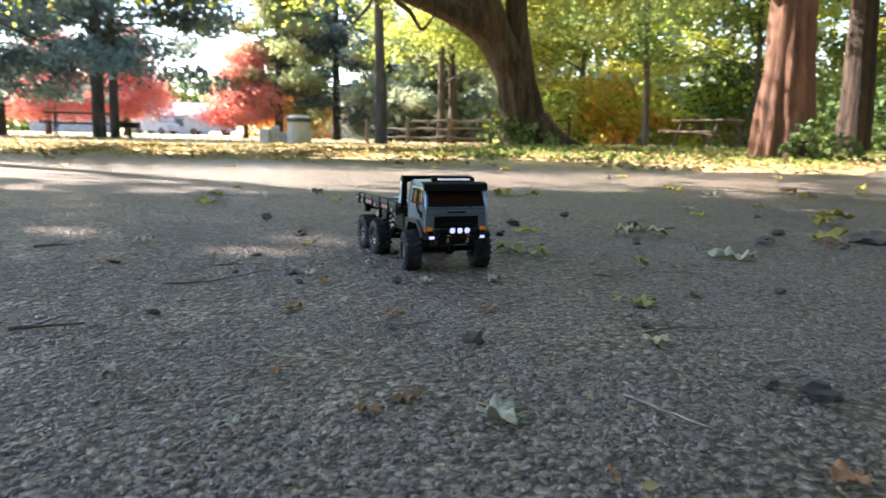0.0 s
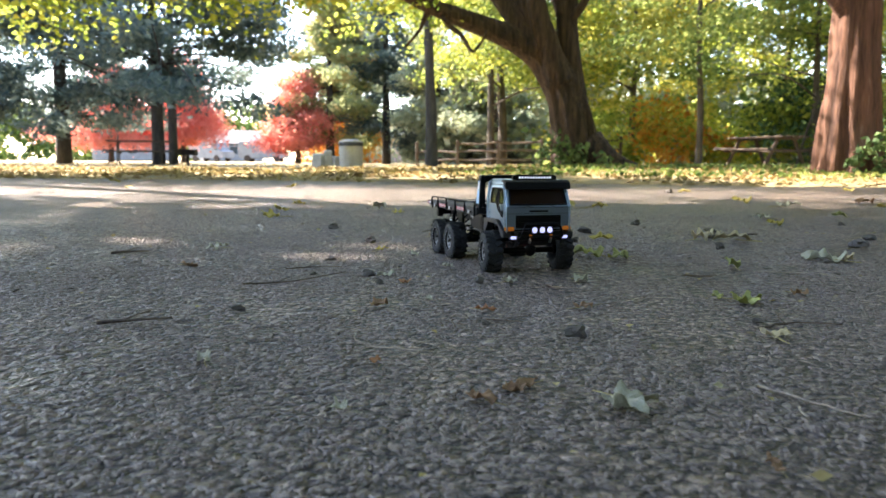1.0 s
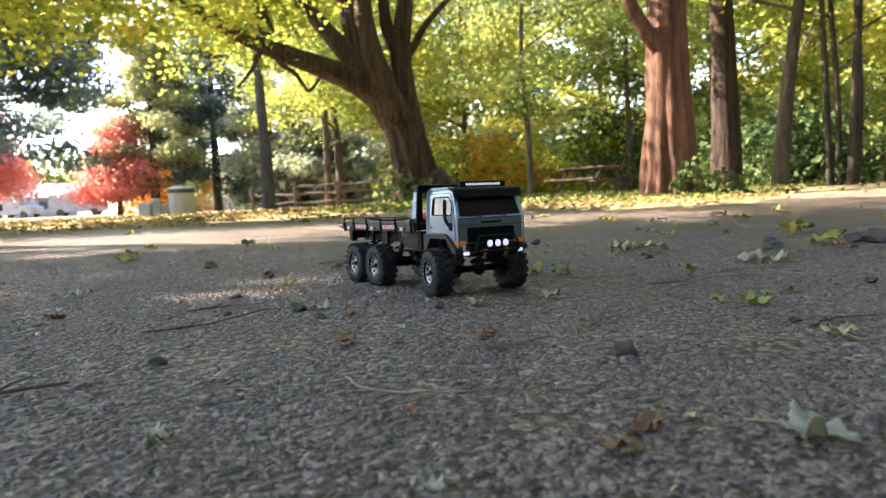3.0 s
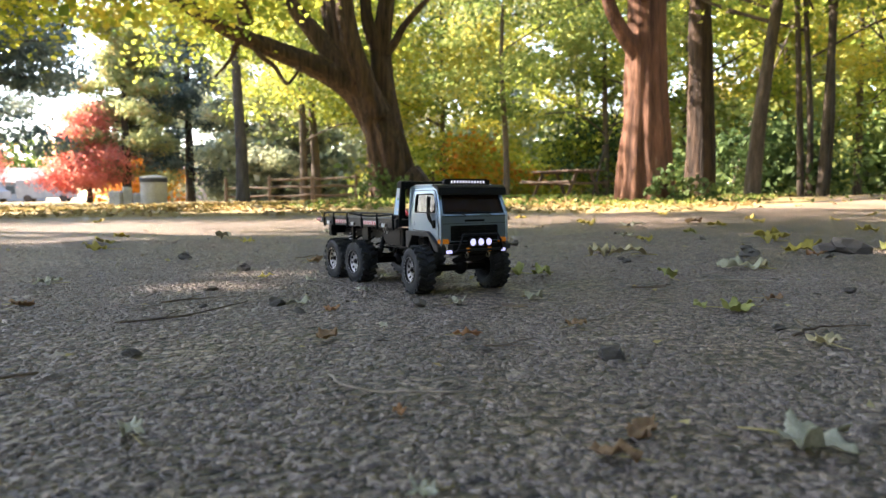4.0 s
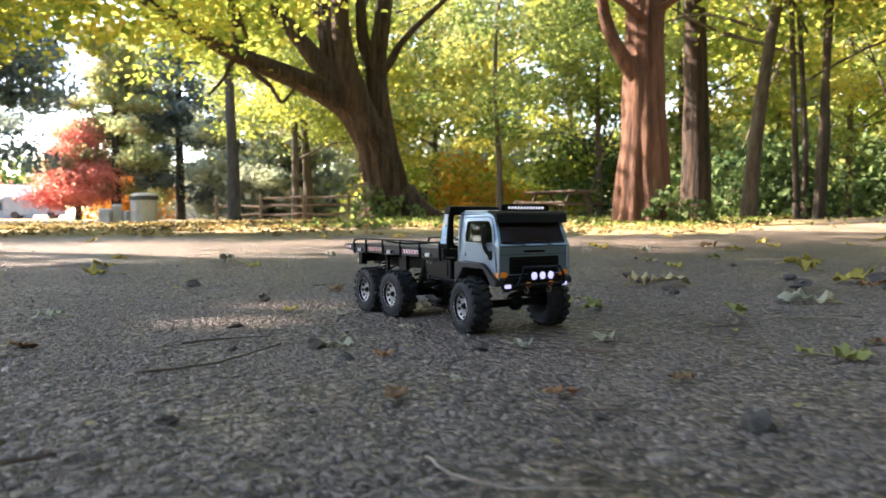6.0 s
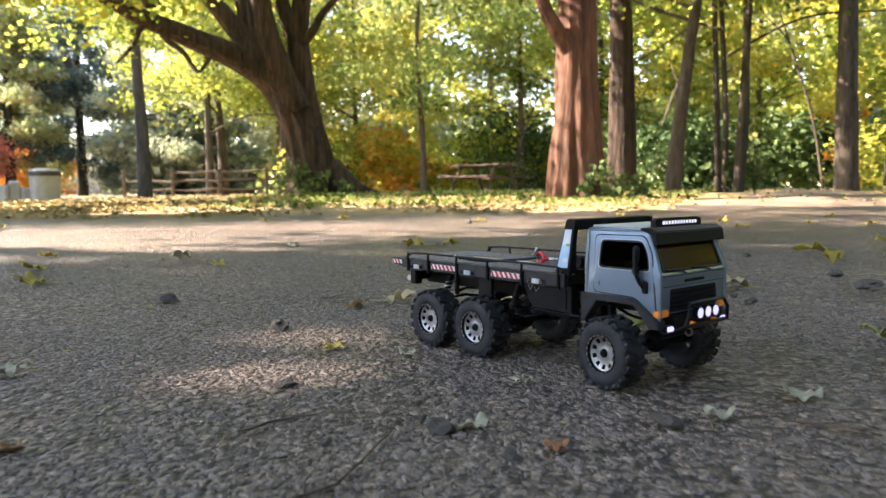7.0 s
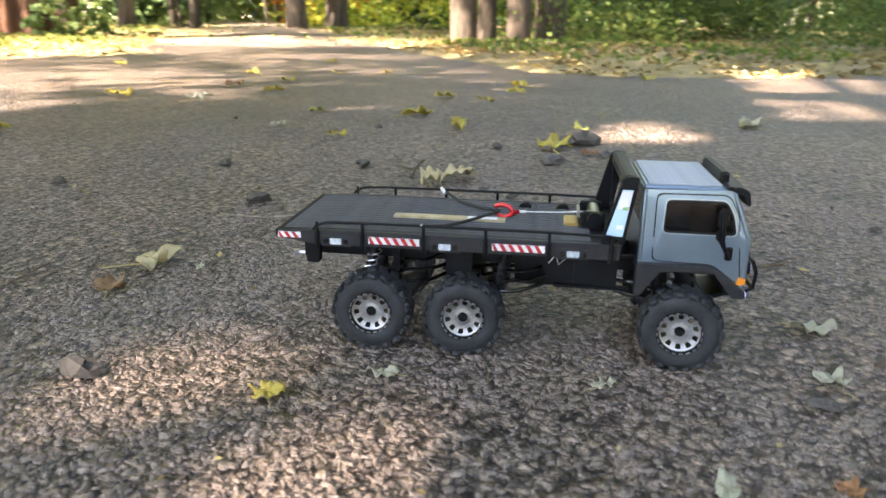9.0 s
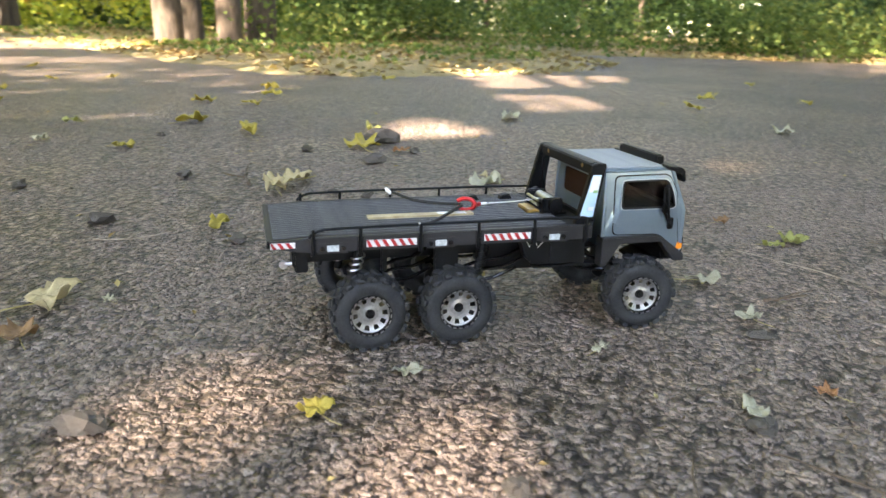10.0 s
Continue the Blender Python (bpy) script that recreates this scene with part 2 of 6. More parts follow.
def joined(pieces):
    verts, faces = [], []
    for v, f in pieces:
        k = len(verts)
        verts += list(v)
        faces += [tuple(i + k for i in face) for face in f]
    return verts, faces


def bend(points, steps=4):
    """More points along a line of given ones, smoothly."""
    p = [Vector(q) for q in points]
    out = []
    for i in range(len(p) - 1):
        a, b, c, d = p[max(i - 1, 0)], p[i], p[i + 1], p[min(i + 2, len(p) - 1)]
        for s in range(steps):
            t = s / steps
            out.append(0.5 * ((2 * b) + (c - a) * t + (2 * a - 5 * b + 4 * c - d) * t * t + (3 * b - a - 3 * c + d) * t ** 3))
    return out + [p[-1]]


def taper(r0, r1, n, power=1.0):
    return [r0 + (r1 - r0) * (i / (n - 1)) ** power for i in range(n)]


def leaf_mesh(name, centres, size, material, flat=0.0, fold=0.25, narrow=0.5):
    """One mesh of folded leaves at the centres (n x 3). flat: how much they lie level."""
    n = len(centres)
    d = rng.normal(size=(n, 3))
    d[:, 2] *= 1 - flat
    d /= np.linalg.norm(d, axis=1)[:, None]
    u = rng.normal(size=(n, 3))
    u[:, :2] *= 1 - flat * 0.8
    u[:, 2] += flat * 2
    s = np.cross(d, u)
    s /= np.linalg.norm(s, axis=1)[:, None] + 1e-9
    up = np.cross(s, d)
    L = size * rng.uniform(0.6, 1.4, n)[:, None]
    c = np.asarray(centres)
    v = np.empty((n, 4, 3))
    v[:, 0] = c - d * L * 0.5
    v[:, 1] = c + s * L * narrow * 0.8 + up * L * fold - d * L * 0.06
    v[:, 2] = c + d * L * 0.5
    v[:, 3] = c - s * L * narrow * 0.8 + up * L * fold - d * L * 0.06
    me = bpy.data.meshes.new(name)
    me.vertices.add(4 * n)
    me.vertices.foreach_set("co", v.ravel())
    k = np.arange(n)[:, None] * 4
    idx = np.concatenate([k + [0, 1, 2], k + [0, 2, 3]], 1).ravel()
    me.loops.add(6 * n)
    me.loops.foreach_set("vertex_index", idx.astype(np.int32))
    me.polygons.add(2 * n)
    me.polygons.foreach_set("loop_start", (np.arange(2 * n) * 3).astype(np.int32))
    me.update(calc_edges=True)
    me.materials.append(material)
    return me


def clumps(centres, radius, per, squash=0.7):
    c = np.repeat(np.asarray(centres, float), per, axis=0)
    o = rng.normal(size=c.shape) * radius * 0.5
    o[:, 2] *= squash
    return c + o


def blob_points(centre, radii, n, shell=0.6):
    """Points in an uneven ellipsoid, more of them near its skin."""
    d = rng.normal(size=(n, 3))
    d /= np.linalg.norm(d, axis=1)[:, None]
    r = rng.uniform(shell ** 3, 1.0, n) ** (1 / 3)
    r *= 1 + 0.28 * np.sin(3.1 * d[:, 0] + 2 * d[:, 2]) * np.cos(2.7 * d[:, 1])
    return np.asarray(centre) + d * r[:, None] * np.asarray(radii)


# ---- ground ----
def edge_distance(x, y):
    """How far a place lies outside the asphalt (negative: on it)."""
    verge = 2.5 - math.hypot(x - 5.95, y - 2.7)        # a tongue of the verge round the clustered trunks
    d = max(y - 5.5, x - 9.0, verge)
    along, aside = 0.59 * (x + 0.1) + 0.81 * (y + 1.0), abs(0.81 * (x + 0.1) - 0.59 * (y + 1.0))
    mouth = max(aside - 1.25 - 0.05 * max(0.0, along - 7), along - 9.5)    # the lot runs out towards the dirt path
    return min(d, mouth)


def rise(x, y):
    """The level of the ground beyond the asphalt."""
    d = edge_distance(x, y)
    right = 1 / (1 + math.exp(-(x + 1.5) * 0.7))
    w = (0.25 + 0.75 * right) * (0.16 * noise.noise((x * 0.5, y * 0.5, 0.0)) + 0.1 * noise.noise((x * 1.7, y * 1.7, 3.0)))
    if d < -0.15:
        return -0.05
    z = 0.02 + min(max(d, 0), 3.0) / 3.0 * (0.1 * right) + 0.12 * w * min(1, max(d, 0))
    return z if d > 0.0 else z + (d / 0.15) * 0.06


def make_ground():
    radii = [0.0]
    step = 0.25
    while radii[-1] < 1500:
        radii.append(radii[-1] + step)
        if radii[-1] > 14:
            step *= 1.16
    n = 220
    verts = [(0, 0, rise(0, 0))]
    for r in radii[1:]:
        for j in range(n):
            a = 2 * math.pi * j / n
            x, y = r * math.cos(a), r * math.sin(a)
            verts.append((x, y, rise(x, y) if r < 80 else 0.0))
    faces = [(0, 1 + j, 1 + (j + 1) % n) for j in range(n)]
    for i in range(len(radii) - 2):
        a, b = 1 + i * n, 1 + (i + 1) * n
        faces += [(a + j, b + j, b + (j + 1) % n, a + (j + 1) % n) for j in range(n)]
    ob = put_mesh("ground", verts, faces, EARTH, smooth=True)
    return tagged(ob, "leaf-strewn earth verge and dry meadow round the asphalt", "ground", kind="structure")


def make_road():
    """The asphalt: a fine sheet with slight waves, its edge crumbling."""
    verts, faces, index = [], [], {}
    xs = [-70, -45, -30, -22, -17, -13, -10, -8] + [-6 + 0.15 * i for i in range(108)]
    ys = [-60, -40, -25, -17, -12, -9, -7] + [-5.5 + 0.15 * i for i in range(93)]
    for i, x in enumerate(xs):
        for j, y in enumerate(ys):
            e = edge_distance(x, y) + 0.12 * noise.noise((x * 2.3, y * 2.3, 9.0))
            if e < 0.14:
                index[i, j] = len(verts)
                z = 0.004 * noise.noise((x * 1.3, y * 1.3, 1.0)) if abs(x) < 6 and abs(y) < 7 else 0.0
                verts.append((x, y, z - (0.03 if e > 0 else 0)))
    for i in range(len(xs) - 1):
        for j in range(len(ys) - 1):
            q = [(i, j), (i + 1, j), (i + 1, j + 1), (i, j + 1)]
            if all(k in index for k in q):
                faces.append([index[k] for k in q])
    ob = put_mesh("road", verts, faces, ASPHALT, smooth=True)
    return tagged(ob, "worn dark asphalt lot with exposed stone chips", "road", kind="structure")


make_ground()
make_road()


# ---- trees ----
SUN_PATCHES = ((-0.34, -0.01, 0.08), (-0.28, 0.18, 0.08), (-0.9, 0.2, 0.09), (1.42, 0.42, 0.2), (1.1, -0.55, 0.17), (2.6, 0.1, 0.3), (4.0, 0.4, 0.5), (3.4, 6.6, 0.9), (0.8, 7.0, 0.7), (-3.5, 7.2, 0.9), (6.5, 5.0, 0.6), (2.0, 6.2, 0.7), (5.0, 6.9, 0.8), (-1.2, 6.4, 0.6), (-5.8, 6.6, 0.7))


def sunlit(points, foot):
    """Leaves of a crown, less those cut out so that sun reaches the set patches."""
    p = np.asarray(points) + np.array(foot)
    gx, gy = p[:, 0] - SUN_FROM.x / SUN_FROM.z * p[:, 2], p[:, 1] - SUN_FROM.y / SUN_FROM.z * p[:, 2]
    shut = np.ones(len(p), bool)
    for x, y, r in SUN_PATCHES:
        a = np.arctan2(gy - y, gx - x)
        shut &= np.hypot((gx - x) * 0.8, gy - y) > r * (1.1 + 0.25 * np.sin(3 * a + 9 * x) + 0.15 * np.sin(7 * a))
    return np.asarray(points)[shut]


def grow(name, m, label, bark, limbs, crown, leaf, leaf_size, per, radius, sides=10, rough=0.12, group="", lobes=0, lobe=0.0, lobe_top=0.3, open_to_sun=False):
    """A tree: trunk and limbs given as (points, r0, r1), crown as clump centres."""
    tree = thing(name, m, label, "tree", group)
    pieces = []
    for i, (pts, r0, r1) in enumerate(limbs):
        p = bend(pts, 5)
        pieces.append(tube(p, taper(r0, r1, len(p), 0.8), sides if i else sides * 2, rough, i * 3.7, lobes if i == 0 else 0, lobe, lobe_top))
    put_mesh("trunk", *joined(pieces), bark, tree, smooth=True)
    if len(crown):
        me = leaf_mesh("crown", sunlit(clumps(crown, radius, per, 0.5), m.translation) if open_to_sun else clumps(crown, radius, per, 0.5), leaf_size, leaf, 0.45, 0.18)
        new("crown", me).parent = tree
    return tree


def reach(frm, tos, r0, r1=0.02, sag=0.15, seed=1):
    """Limbs from one place to several, each bent a little."""
    rnd = random.Random(seed)
    out = []
    for to in tos:
        a, b = Vector(frm), Vector(to)
        mid = a.lerp(b, 0.5) + Vector((rnd.uniform(-1, 1), rnd.uniform(-1, 1), rnd.uniform(-0.2, 1))) * sag * (b - a).length
        out.append(([a, mid, b], r0, r1))
    return out


def big_spreading_tree():
    base = (0.25, 12.7, rise(0.25, 12.7) - 0.06)
    trunk = ([(0.05, 0, -0.2), (0.0, 0, 0.25), (-0.1, 0, 0.7), (-0.22, 0, 1.25), (-0.45, 0, 1.8), (-0.78, -0.02, 2.4), (-1.0, -0.05, 3.0), (-1.15, -0.05, 3.7), (-1.4, 0.1, 5.0), (-1.6, 0.4, 8.0)], 0.44, 0.18)
    limbs = [trunk,
             ([(-0.36, 0, 1.55), (-0.75, -0.08, 2.08), (-1.25, -0.25, 2.42), (-1.75, -0.45, 2.62), (-2.3, -0.7, 2.8), (-2.9, -1.0, 3.02), (-3.7, -1.5, 3.45), (-4.9, -2.0, 4.1), (-8.0, -3.0, 5.2)], 0.31, 0.05),
             ([(-0.75, -0.1, 2.2), (-1.15, -0.15, 2.75), (-1.6, -0.2, 3.3), (-2.3, -0.3, 4.1), (-3.6, -0.4, 5.4)], 0.27, 0.06),
             ([(-0.36, -0.12, 1.6), (-0.62, -0.22, 2.3), (-0.82, -0.3, 3.0), (-0.92, -0.4, 3.9), (-0.8, -0.5, 6.0), (-0.5, -0.6, 8.0)], 0.27, 0.1),
             ([(-0.1, 0.08, 1.1), (-0.17, 0.12, 1.8), (-0.24, 0.14, 2.4), (-0.27, 0.14, 2.9), (-0.2, 0.1, 3.5), (0.0, 0.05, 4.8), (0.3, 0, 6.5), (0.8, -0.4, 8.0)], 0.27, 0.1),
             ([(-0.32, 0.1, 2.9), (-0.52, 0.05, 3.5), (-0.55, 0.0, 4.4)], 0.16, 0.08),
             ([(-2.6, -0.85, 2.92), (-2.75, -0.9, 2.75), (-2.85, -0.95, 2.5), (-3.1, -1.0, 2.2)], 0.07, 0.02),
             ([(-2.5, -0.8, 2.85), (-2.35, -0.9, 2.6), (-2.1, -0.95, 2.4), (-1.9, -1.05, 2.1), (-1.75, -1.1, 2.2), (-1.6, -1.15, 2.42)], 0.06, 0.018),
             ([(-4.4, -1.8, 3.8), (-4.9, -2.0, 3.4), (-5.0, -2.4, 2.7)], 0.05, 0.015),
             ([(-2.6, -0.65, 3.2), (-2.9, -1.6, 4.3), (-3.6, -2.8, 5.2), (-4.6, -4.2, 5.6)], 0.13, 0.03),
             ([(-0.28, 0.1, 2.7), (-0.02, 0.0, 3.0), (0.2, -0.1, 3.35), (0.75, -0.2, 3.9), (1.6, -0.5, 4.5), (2.8, -1.0, 4.5)], 0.1, 0.02)]
    crown = np.concatenate([
        blob_points((-5.3, -4.4, 3.4), (2.3, 1.4, 1.1), 22, 0.1),
        blob_points((-7.6, -6.4, 3.0), (1.6, 1.2, 0.9), 16, 0.1),
        blob_points((-3.2, -5.8, 2.9), (1.8, 1.0, 0.5), 14, 0.1),
        blob_points((-3.9, -3.3, 3.3), (1.5, 1.1, 0.75), 12, 0.1),
        blob_points((-2.6, -2.0, 3.5), (1.3, 0.9, 0.6), 9, 0.1),
        blob_points((-6.2, -4.6, 4.6), (2.6, 2.2, 2.1), 52, 0.2),
        blob_points((-9.2, -5.2, 4.5), (2.8, 2.2, 2.3), 46, 0.2),
        blob_points((-8.0, -2.6, 4.1), (2.6, 1.8, 1.9), 40, 0.2),
        blob_points((-6.5, -2.2, 5.2), (3.6, 2.8, 1.7), 48, 0.3),
        blob_points((-9.5, -4.0, 4.9), (2.6, 2.6, 1.7), 55, 0.3),
        blob_points((-3.6, 1.6, 5.2), (2.8, 1.8, 1.6), 65, 0.3),
        blob_points((-3.5, 2.5, 4.6), (3.5, 2.0, 1.7), 45, 0.3),
        blob_points((2.8, -1.2, 5.8), (3.4, 2.8, 1.6), 52, 0.3),
        blob_points((-1.0, -2.2, 8.4), (6.0, 4.6, 2.2), 62, 0.3)])
    t = grow("spreading_tree", pose(*base), "huge old tree with dark ridged bark, forked low into spreading limbs", BARK_OAK, limbs, crown, OAKLEAF, 0.115, 125, 1.0, 22, 0.2, lobes=11, lobe=0.3, lobe_top=0.6, open_to_sun=True)
    root = tube(bend([(0.22, -0.25, 0.5), (0.55, -0.42, 0.22), (0.9, -0.55, 0.08), (1.45, -0.7, -0.06)], 5), taper(0.3, 0.07, 16), 10, 0.2)
    put_mesh("root", *root, BARK_OAK, t, smooth=True)
    new("ivy", leaf_mesh("ivy", np.concatenate([blob_points((-0.35, -0.75, 0.25), (0.45, 0.2, 0.4), 240), blob_points((0.15, -0.8, 0.15), (0.5, 0.2, 0.28), 140)]), 0.11, DARKLEAF)).parent = t
    return t


def red_barked_tree():
    x, y = 3.62, 8.70
    limbs = [([(0.02, 0, -0.2), (0, 0, 0.25), (-0.02, 0, 0.8), (-0.02, 0, 2.0), (0.0, 0, 4.0), (0.03, 0.05, 7.0), (0, 0, 11.0)], 0.37, 0.2),
             ([(-0.15, -0.1, 2.0), (-0.4, -0.15, 2.3), (-0.62, -0.2, 2.7), (-0.75, -0.3, 3.3), (-0.9, -0.5, 4.6)], 0.13, 0.05),
             ([(-0.1, -0.2, 2.75), (-0.7, -0.5, 3.0), (-1.2, -0.8, 2.95)], 0.07, 0.015),
             ([(0.1, -0.2, 2.9), (0.7, -0.7, 3.2), (1.4, -1.1, 3.1)], 0.06, 0.015),
             ([(0, 0, 5.0), (1.5, -0.5, 6.0), (2.5, -1.0, 6.2)], 0.1, 0.02),
             # Unseen long limb; it and the crown's last blob are added to cast shade.
             ([(0, 0, 6.2), (-1.6, -1.6, 7.8), (-3.6, -3.8, 9.0), (-5.2, -6.0, 9.4)], 0.14, 0.03)]
    crown = np.concatenate([blob_points((0, 0, 9.0), (3.0, 3.0, 3.6), 70, 0.4), blob_points((-1.3, -0.4, 5.4), (1.6, 1.2, 0.9), 22), blob_points((2.2, -0.6, 5.8), (1.6, 1.2, 0.9), 22), blob_points((-4.0, -4.2, 9.2), (4.0, 4.4, 1.5), 95, 0.0)])
    t = grow("red_barked_tree", pose(x, y, rise(x, y) - 0.02), "straight tree with reddish fibrous bark and a fluted foot", BARK_RED, limbs, crown, GREEN, 0.10, 130, 0.9, 32, 0.14, lobes=11, lobe=0.36, lobe_top=0.5, open_to_sun=True)
    new("ivy", leaf_mesh("ivy", np.concatenate([blob_points((0.1, -0.62, 0.2), (0.35, 0.12, 0.28), 200), blob_points((0.55, -0.45, 0.12), (0.3, 0.2, 0.2), 120)]), 0.085, DARKLEAF)).parent = t
    return t


def woodland_tree(m, height, r, bark, leaf, lean=(0, 0), spread=2.4, label="", bare=0.35, leaf_size=0.12, clump=26, per=140, seed=0, stems=1, group="woodland trees", puff=1.3):
    rnd = random.Random(seed)
    limbs, crown = [], []
    for s in range(stems):
        a = 2.4 * s + seed
        ox, oy = (0.22 * math.cos(a), 0.22 * math.sin(a)) if stems > 1 else (0, 0)
        lx, ly = lean[0] + (0.9 * math.cos(a) if stems > 1 else 0), lean[1] + (0.9 * math.sin(a) if stems > 1 else 0)
        top = (lx * 1.2, ly * 1.2, height * 0.92)
        limbs.append(([(ox, oy, -0.25), (ox + lx * 0.1, oy + ly * 0.1, height * 0.14), (lx * 0.45 + rnd.uniform(-0.15, 0.15), ly * 0.45, height * 0.4), (lx * 0.8, ly * 0.8, height * 0.66), top], r * (1.25 if s == 0 else 0.9), r * 0.3))
        for k in range(5):
            z = height * rnd.uniform(bare, 0.85)
            b = rnd.uniform(0, 6.28)
            q = z / height
            frm = (lx * q, ly * q, z)
            limbs.append(([frm, (frm[0] + spread * 0.5 * math.cos(b), frm[1] + spread * 0.5 * math.sin(b), z + 0.5), (frm[0] + spread * math.cos(b), frm[1] + spread * math.sin(b), z + rnd.uniform(0.2, 1.4))], r * 0.32, 0.015))
    mid = height * (bare + 1) / 2
    crown = blob_points((lean[0], lean[1], mid), (spread, spread, height * (1 - bare) / 2), clump, 0.35)
    return grow("woodland_tree", m, label, bark, limbs, crown, leaf, leaf_size, per, puff, 8, 0.12, group)


def at_bearing(degrees, distance, z=None):
    """A place seen from the lot at that bearing (to the right of ahead)."""
    x, y = -0.1 + distance * math.sin(radians(degrees)), -1.0 + distance * math.cos(radians(degrees))
    return x, y, rise(x, y) if z is None else z


big_spreading_tree()
red_barked_tree()
woodland_tree(pose(*at_bearing(24.6, 14.2)), 12, 0.25, BARK_OAK, GREEN, label="dark straight-trunked tree at the wood's edge", seed=3, bare=0.4)
woodland_tree(pose(*at_bearing(28.2, 13.2)), 9, 0.12, BARK_PALE, OAKLEAF, lean=(1.2, 0), label="slender pale tree leaning over", seed=4, bare=0.28, spread=2.2, clump=48)
woodland_tree(pose(*at_bearing(32.0, 14.0)), 10, 0.075, BARK_GREY, OAKLEAF, label="clump of thin dark stems with yellow leaves", seed=5, stems=4, bare=0.24, clump=46)
woodland_tree(pose(*at_bearing(39.6, 13)), 11, 0.16, BARK_GREY, OAKLEAF, label="grey-brown tree beside the dirt path", seed=6, bare=0.35, lean=(-0.5, 0))
woodland_tree(pose(*at_bearing(42.6, 13.6)), 12, 0.18, BARK_GREY, GREEN, label="dark tree beside the dirt path", seed=7, bare=0.35, lean=(0.4, 0))
for i, (b, d, r, bk) in enumerate(((50.4, 9.2, 0.145, BARK_GREY), (52.4, 9.8, 0.11, BARK_GREY), (54.3, 9.0, 0.13, BARK_PALE), (56.8, 9.4, 0.17, BARK_PALE))):
    woodland_tree(pose(*at_bearing(b, d)), 11, r, bk, (YELLOW, GREEN)[i % 2], label="thick-trunked tree in a close cluster", seed=20 + i, bare=0.55, lean=(0.7 * (i - 1.5), 0))


# ---- the wood ----
KINDS = [GREEN, OAKLEAF, GREEN, OAKLEAF, GREEN, YELLOW, GREEN, OAKLEAF]
rnd = random.Random(11)
for i, b in enumerate(range(-6, 150, 5)):
    d = rnd.uniform(21, 31)
    leaf = KINDS[(i * 5 + 3) % len(KINDS)]
    if 12 < b < 46:
        leaf = (OAKLEAF, GREEN, OAKLEAF, YELLOW)[i % 4]
    if 36 < b < 52:
        leaf = (OAKLEAF, YELLOW, GREEN)[i % 3]
    woodland_tree(pose(*at_bearing(b + rnd.uniform(-1.5, 1.5), d)), rnd.uniform(8.5, 11.5), rnd.uniform(0.09, 0.17), (BARK_GREY, BARK_PALE)[i % 2], leaf, spread=3.4, bare=0.16,
                  label="woodland tree in autumn leaf", seed=40 + i, leaf_size=0.125, clump=58, per=215, puff=0.82)


def thicket(b0, b1, d0, d1, n, high, leaf, name, label, size=0.16, per=120, radius=0.9):
    cs = []
    for _ in range(n):
        x, y, z = at_bearing(rnd.uniform(b0, b1), rnd.uniform(d0, d1))
        cs.append((x, y, z + rnd.uniform(0.1, high)))
    ob = new(name, leaf_mesh(name, clumps(cs, radius * 0.8, per, 0.6), size, leaf, 0.35, 0.2))
    return tagged(ob, label, "undergrowth", kind="stuff")


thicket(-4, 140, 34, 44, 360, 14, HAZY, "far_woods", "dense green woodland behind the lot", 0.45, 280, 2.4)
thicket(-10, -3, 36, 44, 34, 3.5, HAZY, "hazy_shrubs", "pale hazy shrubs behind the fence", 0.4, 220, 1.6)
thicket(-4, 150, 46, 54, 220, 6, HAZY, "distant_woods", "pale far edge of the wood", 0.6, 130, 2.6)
thicket(-2, 140, 32, 36, 160, 7, GREEN, "far_undergrowth", "green undergrowth deep in the wood", 0.4, 120, 1.8)
thicket(5.5, 12.0, 22.5, 25, 10, 1.8, ORANGE, "orange_shrub", "orange autumn shrub under the trees", 0.16, 110)
thicket(0, 22, 22.5, 28, 80, 1.8, OAKLEAF, "yellow_thicket", "yellow-green shrubs under the trees", 0.15)
thicket(13.8, 20, 22, 24, 16, 2.4, DARKLEAF, "dark_shrub", "dark green shrub behind the picnic table", 0.14)
thicket(24, 33, 14.5, 17, 22, 1.3, DARKLEAF, "dark_bushes", "dark green bushes at the wood's edge", 0.14)
thicket(21, 33, 19, 25, 44, 2.6, GREEN, "green_bushes", "green bushes between the trunks", 0.17)
thicket(57, 140, 9.2, 12, 80, 0.6, WEEDS, "edge_bushes", "green weeds and low bushes along the lot's edge", 0.06, 330)
thicket(80, 150, 27, 32, 150, 8, DARKLEAF, "deep_woods", "dark wood behind the bushes", 0.4, 130, 2.2)
thicket(40, 66, 14, 20, 60, 2.6, OAKLEAF, "yellow_bushes", "yellow-green undergrowth between the trunks", 0.12, 220)
# Dark leaves here: the tall trees' shade is put into the leaf colour.
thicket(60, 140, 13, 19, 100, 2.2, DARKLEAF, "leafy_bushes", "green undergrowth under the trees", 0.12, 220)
thicket(37, 50, 25, 30, 11, 2.6, ORANGE, "orange_woods", "orange and yellow leaves deep in the wood", 0.2, 150)
thicket(30, 62, 29, 34, 45, 2.4, DARKLEAF, "dark_woods", "dark wood at the end of the path", 0.4, 130, 2.2)
# These leaves too are dark to carry the wood's shade in their colour.
thicket(58, 140, 11.5, 16, 90, 2.2, DARKLEAF, "shade_coloured_bushes", "bushes with the wood's shade put into dark leaves", 0.1, 240)

